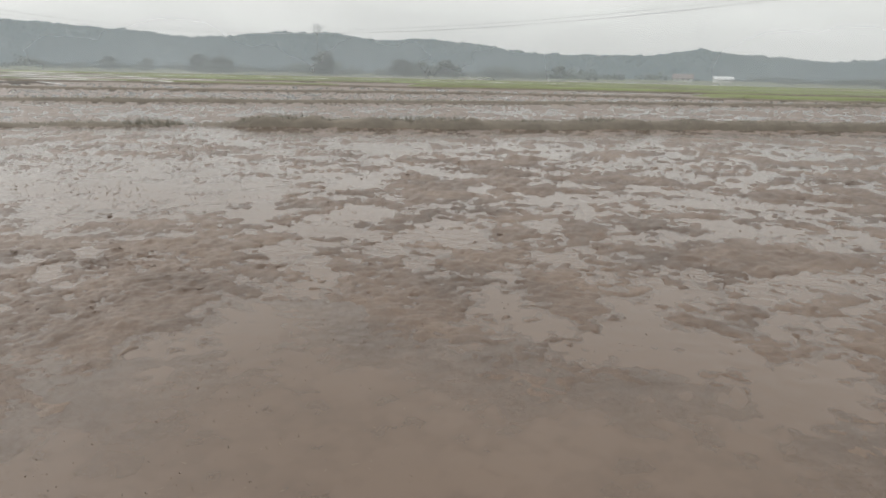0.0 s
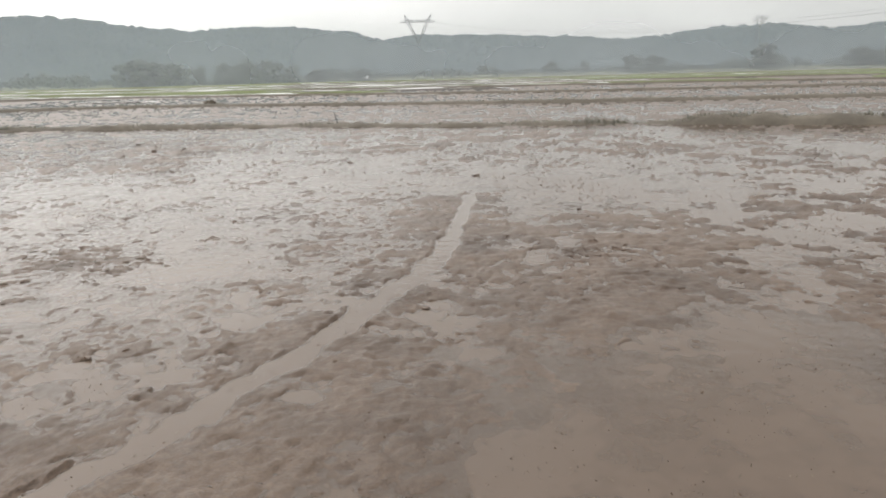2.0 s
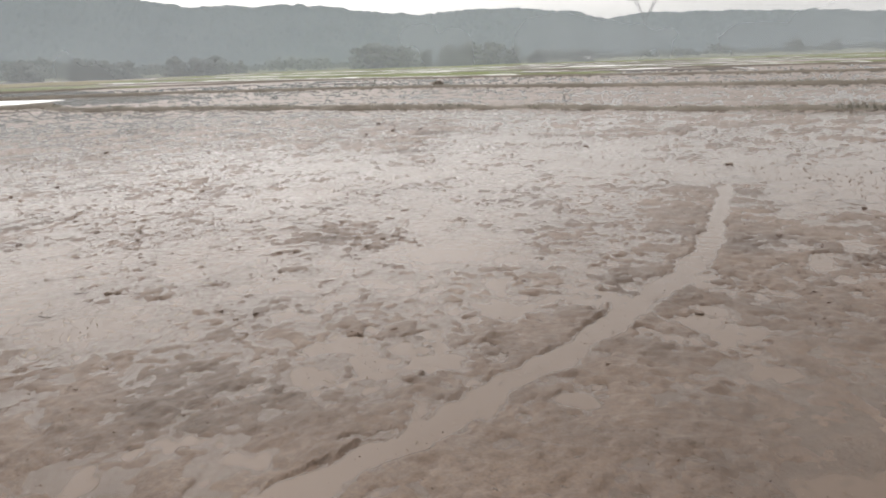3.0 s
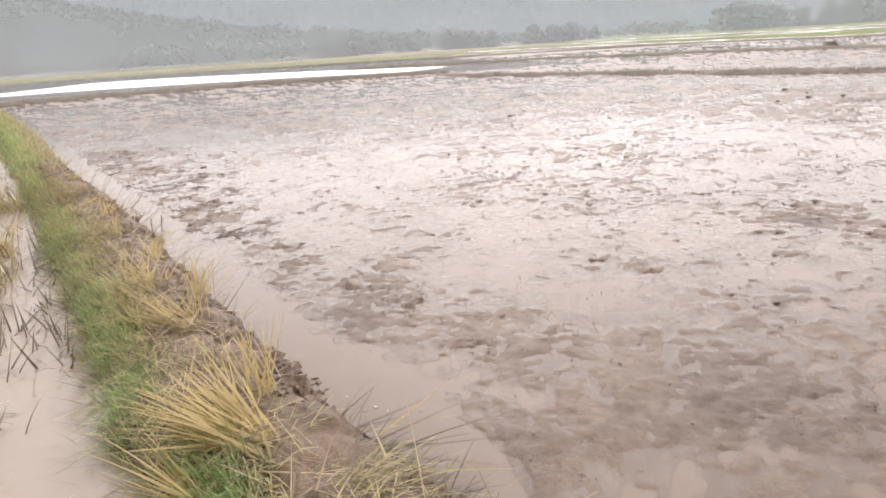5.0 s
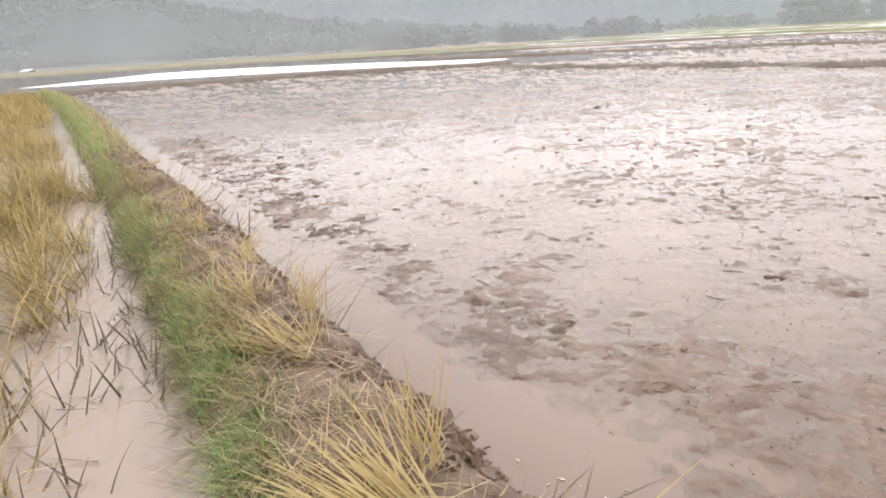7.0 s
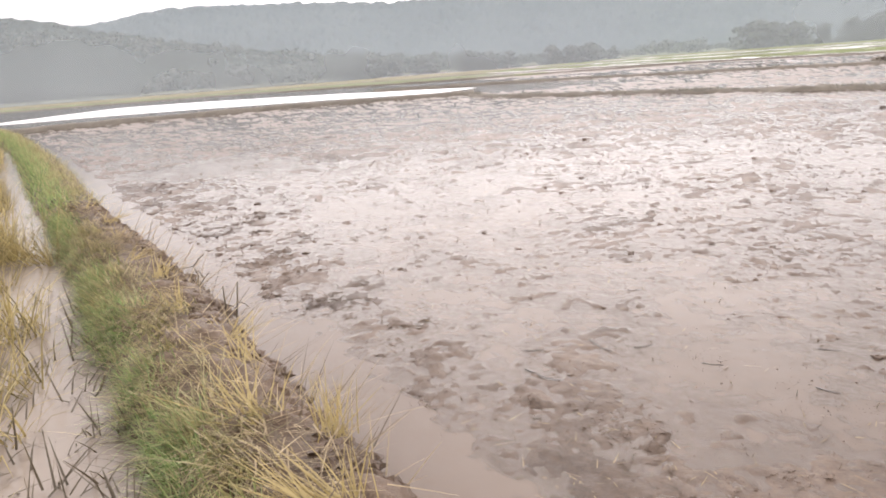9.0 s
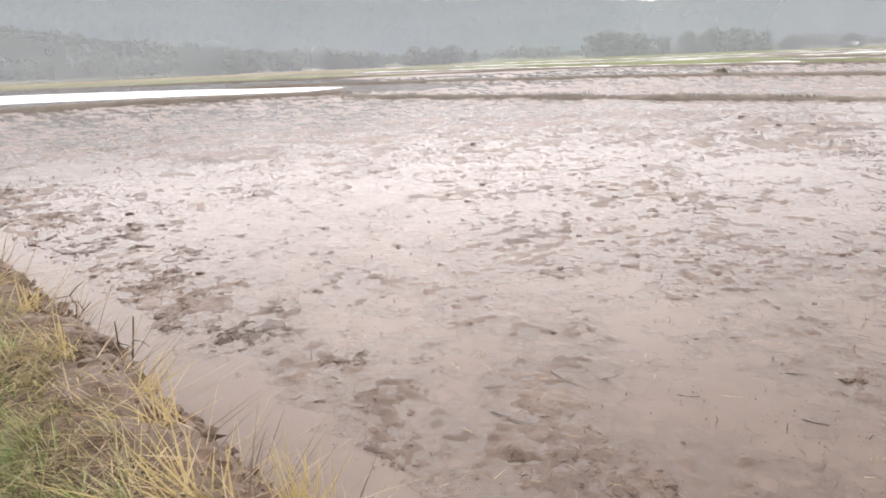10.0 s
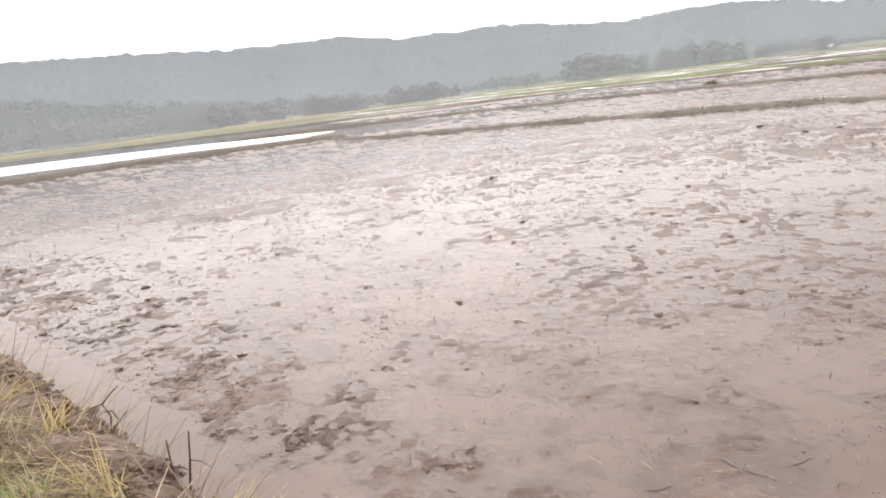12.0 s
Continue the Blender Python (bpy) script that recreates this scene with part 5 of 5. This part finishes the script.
for j in range(5):
    t = 6.283 * j / 5
    d = np.array([math.cos(t) * 0.75, math.sin(t) * 0.75, 1.0])
    fork(np.array([0, 0, 15.2]), d / np.linalg.norm(d), 1.8, 0.11, 3)
link_mesh("crown", verts, faces, HAZED_BARK, bare)
tagged(bare, "tall leafless tree rising over the misty ridge", "tree")

# ---- the power line ----
def pylon(place, turn):
    root = new("pylon")
    root.matrix_world = Matrix.Translation(place) @ pose(0, 0, 0, 0, 0, turn)

    def bars(name, pairs, radius):
        v, f = [], []
        for a, b in pairs:
            limb(v, f, a, b, radius, radius, 4)
        link_mesh(name, v, f, STEEL, root)

    waist, top, low = 22.0, 34.0, 3.2
    corners = [(-1, -1), (1, -1), (1, 1), (-1, 1)]
    pairs = [((x * low, y * low, -0.5), (x * 0.8, y * 0.8, waist)) for x, y in corners]
    levels = np.linspace(0, waist, 7)
    for lo, hi in zip(levels, levels[1:]):
        wa, wb = low + (0.8 - low) * lo / waist, low + (0.8 - low) * hi / waist
        for (ax, ay), (bx, by) in zip(corners, corners[1:] + corners[:1]):
            pairs += [((ax * wa, ay * wa, lo), (bx * wb, by * wb, hi)), ((bx * wa, by * wa, lo), (ax * wb, ay * wb, hi))]
    bars("tower_body", pairs, 0.11)
    for s in (-1, 1):
        pairs = []
        for y in (-0.7, 0.7):
            pairs += [((s * 0.8, y, waist), (s * 7.2, y * 0.5, top)), ((s * 0.2, y, waist + 0.6), (s * 5.6, y * 0.5, top)), ((s * 7.2, y * 0.5, top), (s * 8.4, 0, top + 4.0)),
                      ((s * 5.6, y * 0.5, top), (s * 8.4, 0, top + 4.0))]
            for q in np.linspace(0.1, 0.9, 6):
                pairs.append(((s * (0.8 + 6.4 * q), y * (1 - q / 2), waist + 14 * q), (s * (0.2 + 5.4 * (q + 0.08)), y * (1 - q / 2), waist + 0.6 + 13.4 * (q + 0.08))))
        bars("fork_arm", pairs, 0.17)
    pairs = [((-11, 0, top - 0.6), (11, 0, top - 0.6)), ((-8, 0.4, top + 0.7), (8, 0.4, top + 0.7)), ((-8, 0.4, top + 0.7), (-11, 0, top - 0.6)), ((8, 0.4, top + 0.7), (11, 0, top - 0.6))]
    for q in np.arange(-8, 8, 2.0):
        pairs += [((q, 0, top - 0.6), (q + 1, 0.4, top + 0.7)), ((q + 1, 0.4, top + 0.7), (q + 2, 0, top - 0.6))]
    bars("cross_beam", pairs, 0.15)
    return tagged(root, "steel lattice power pylon with a forked head in mist", "pylon")


pylon(bearing(37.25, 470, 0.0), 37.25)


def cable(ends, sag):
    a, b = (Vector(e) for e in ends)
    cu = bpy.data.curves.new("power_cable", "CURVE")
    cu.dimensions, cu.bevel_depth, cu.bevel_resolution = "3D", 0.045, 0
    sp = cu.splines.new("POLY")
    sp.points.add(24)
    for j, p in enumerate(sp.points):
        s = 1.2 * j / 24
        q = a.lerp(b, s)
        p.co = (q.x, q.y, q.z - sag * 4 * s * (1 - s), 1)
    cu.materials.append(CABLE)
    return tagged(new("power_cable", cu), "thin power cable sagging across the grey sky", "cable", "power cables")


mast = bearing(37.25, 470, 33.4)
over = Vector((math.cos(radians(37.25)), math.sin(radians(37.25)), 0))
far_end = bearing(-30, 250, 30.0)
for off, rise in ((-10.5, 0.0), (10.5, 0.0), (0.0, 1.0)):
    cable((mast + over * off + Vector((0, 0, rise)), far_end + over * off * 0.12 + Vector((0, 0, rise * 1.3 + off * 0.05))), 16.0 if rise < 2 else 12.0)

# ---- houses ----
def house(place, turn, long, deep, walls, ridge, roof_mat, label, gable=True):
    root = new("house")
    root.matrix_world = Matrix.Translation(place) @ pose(0, 0, 0, 0, 0, turn)
    a, b = long / 2, deep / 2
    v = [(-a, -b, -0.2), (a, -b, -0.2), (a, b, -0.2), (-a, b, -0.2), (-a, -b, walls), (a, -b, walls), (a, b, walls), (-a, b, walls), (-a, 0, ridge), (a, 0, ridge)]
    link_mesh("wall", v, [(0, 1, 5, 4), (2, 3, 7, 6), (1, 2, 6, 9, 5), (3, 0, 4, 8, 7)], WHITE, root)
    e = 0.5
    slope = (ridge - walls) / b
    for s in (-1, 1):
        lowz = walls - slope * e
        v = [(-a - e, s * (b + e), lowz), (a + e, s * (b + e), lowz), (a + e, 0, ridge + 0.02), (-a - e, 0, ridge + 0.02)]
        v += [(x, y, z + 0.15) for x, y, z in v]
        link_mesh("roof", v, [(0, 1, 2, 3), (4, 5, 6, 7), (0, 1, 5, 4), (1, 2, 6, 5), (2, 3, 7, 6), (3, 0, 4, 7)], roof_mat, root)
    for x in np.arange(-a + 1.5, a - 1, 2.6):
        v = [(x, -b - 0.03, 0.9), (x + 1.0, -b - 0.03, 0.9), (x + 1.0, -b - 0.03, 2.0), (x, -b - 0.03, 2.0)]
        v += [(p, q + 0.06, z) for p, q, z in v]
        link_mesh("window", v, [(0, 1, 2, 3), (0, 1, 5, 4), (1, 2, 6, 5), (2, 3, 7, 6), (3, 0, 4, 7)], DARK, root)
    return tagged(root, label, "house")


house(bearing(-15.2, 380, 0.2), -15.2, 9.0, 6.0, 1.7, 3.6, TILE, "low white farmhouse with a red-brown tiled roof")
house(bearing(-18.0, 370, 0.2), -10, 8.0, 5.0, 1.6, 2.8, TIN, "low farm shed with a pale tin roof")
house(bearing(41.2, 238, 0.1), 20, 1.0, 0.9, 0.9, 1.3, WHITE, "tiny white field hut beside a dark bush")
house(bearing(112.9, 190, 0.1), 60, 2.2, 1.2, 0.4, 0.65, TIN, "small white-roofed field shelter beyond the rice")
house(bearing(87.6, 745, 25.8), 87, 2.6, 2.0, 1.5, 2.3, TIN, "small white hut among trees on the hillside")

# ---- the heap and the stick ----
bm = bmesh.new()
bmesh.ops.create_icosphere(bm, subdivisions=3, radius=1.0)
for v in bm.verts:
    v.co *= 0.85 + 0.5 * noise.noise(v.co * 1.7)
    v.co = Vector((v.co.x * 0.5, v.co.y * 0.4, v.co.z * 0.24))
heap = part("mud_heap", bm, HAZED_EARTH, None)
heap.location = (-41.2, 31.0, 0.1)
tagged(heap, "rough dark heap of dug mud beside a bund", "mud heap")

verts, faces = [], []
limb(verts, faces, (0, 0, -0.1), (-0.14, -0.06, 0.34), 0.022, 0.013, 6)
limb(verts, faces, (-0.07, -0.03, 0.15), (-0.02, -0.05, 0.26), 0.012, 0.007, 5)
stick = link_mesh("stick", verts, faces, BARK)
stick.location = (-17.1, 17.9, 0.15)
tagged(stick, "short leaning wooden stick stuck in the bund", "stick")

# the dry twig that stands in the moat, and two stalks at the bund's foot
twig = new("twig")
twig.location = (-9.08, -1.86, -0.03)
across = Vector((0.31, 0.95, 0.0))


def shoot(name, points, thick, parent):
    verts, faces = [], []
    for j, (a, b) in enumerate(zip(points, points[1:])):
        limb(verts, faces, across * a[0] + Vector((0, 0, a[1])), across * b[0] + Vector((0, 0, b[1])), 1.1 * thick * (1 - 0.2 * j), 1.1 * thick * (0.8 - 0.2 * j), 5)
    return link_mesh(name, verts, faces, DEAD, parent)


shoot("stem", [(0.0, 0.0), (0.03, 0.1), (0.09, 0.17), (0.14, 0.22)], 0.006, twig)
shoot("branch", [(0.03, 0.1), (0.05, 0.2), (0.02, 0.27), (-0.14, 0.24)], 0.005, twig)
shoot("branch", [(0.02, 0.27), (0.08, 0.33), (0.12, 0.36)], 0.004, twig)
shoot("branch", [(0.09, 0.17), (0.06, 0.23), (0.0, 0.22)], 0.004, twig)
shoot("branch", [(0.02, 0.06), (0.1, 0.03), (0.13, -0.01)], 0.004, twig)
tagged(twig, "dry bent twig sticking out of the moat", "twig")

for x, y, lean, tall in ((-8.31, -1.53, 0.0, 0.28), (-8.31, -1.48, 0.05, 0.30)):
    stalk = new("dead_stalk")
    stalk.location = (x, y, -0.01)
    shoot("stem", [(0.0, 0.0), (lean * 0.6, tall * 0.55), (lean, tall)], 0.006, stalk)
    shoot("leaf", [(lean * 0.6, tall * 0.55), (lean * 0.6 + 0.05, tall * 0.5), (lean * 0.6 + 0.08, tall * 0.4)], 0.003, stalk)
    tagged(stalk, "thin dead stalk upright at the bund's foot", "stalk", "stalks at the bund's foot")

# sticks that lie on the mud beside the silt
for ax, ay, bx, by, thick in ((-6.98, 0.11, -6.71, 0.29, 0.008), (-7.22, 0.17, -7.19, 0.28, 0.006), (-7.25, 0.56, -7.01, 0.62, 0.006), (-7.06, 0.74, -7.06, 0.85, 0.006), (-7.37, 0.67, -7.34, 0.78, 0.005),
                              (-7.99, 1.11, -7.96, 1.19, 0.006), (-6.73, 1.59, -6.67, 1.68, 0.006), (-6.35, 1.3, -6.26, 1.36, 0.007), (-6.76, 0.97, -6.70, 1.05, 0.005)):
    thick *= 0.65
    verts, faces = [], []
    za, zb = max(0.0, mud_at(ax, ay)) + thick * 0.5, max(0.0, mud_at(bx, by)) + thick * 0.7
    mx, my = (ax + bx) / 2 + 0.08 * (by - ay), (ay + by) / 2 - 0.08 * (bx - ax)
    limb(verts, faces, (0, 0, 0), (mx - ax, my - ay, (zb - za) / 2), thick * 0.6, thick * 0.5, 5)
    limb(verts, faces, (mx - ax, my - ay, (zb - za) / 2), (bx - ax, by - ay, zb - za), thick * 0.5, thick * 0.35, 5)
    ob = link_mesh("stick", verts, faces, BARK)
    ob.location = (ax, ay, za)
    tagged(ob, "short dark wet stick lying on the mud", "stick", "sticks on the mud")

# pale scraps of leaf afloat on the moat
for n, (x, y, long, turn) in enumerate(((-4.97, -0.07, 0.022, 0.4), (-4.81, 0.0, 0.016, 1.9), (-4.83, 0.05, 0.030, 0.9), (-4.78, 0.10, 0.014, 2.6), (-4.70, 0.16, 0.018, 0.1), (-4.73, 0.24, 0.012, 1.2), (-3.74, 0.40, 0.035, 0.6))):
    rim = [(-0.5, 0.0), (-0.2, 0.16), (0.15, 0.19), (0.5, 0.03), (0.2, -0.14), (-0.25, -0.13)]
    verts = [(a * long, b * long, 0.003 + 0.05 * long * (a * a)) for a, b in rim] + [(0.9 * a * long, 0.9 * b * long, 0.0) for a, b in rim]
    faces = [tuple(range(6)), tuple(range(11, 5, -1))] + [(i, i + 6, (i + 1) % 6 + 6, (i + 1) % 6) for i in range(6)]
    ob = link_mesh("leaf_scrap", verts, faces, STRAW_SCRAP)
    ob.matrix_world = Matrix.LocRotScale((x, y, 0.001), Euler((0, 0, turn)), None)
    tagged(ob, "small pale scrap of leaf afloat on the moat", "leaf scrap", "leaf scraps on the moat")

# stubble left standing
for n, (x, y, tall) in enumerate(((-6.6, 0.38, 0.08), (-6.42, 0.01, 0.08), (-6.8, 0.94, 0.06), (-9.05, -0.47, 0.12), (-7.96, -0.55, 0.1), (-7.86, -0.3, 0.09), (-9.01, 1.35, 0.1), (-6.77, 1.48, 0.06),
                                  (-8.01, 3.1, 0.1), (-5.93, 0.21, 0.08), (-4.43, 1.46, 0.07), (-10.3, -0.6, 0.12), (-9.7, 0.2, 0.1), (-8.2, 1.9, 0.09), (-11.2, 0.9, 0.12), (-7.4, 2.4, 0.08))):
    ob = bunch("stubble_tuft", "stalk", SNAPPED, (x, y, max(0.0, mud_at(x, y)) - 0.005), np.random.default_rng(700 + n), 5, tall, 0.0, 3.0, 0.02)
    tagged(ob, "few stalks of dark rice stubble standing in mud", "stubble", "stubble tufts on the mud")
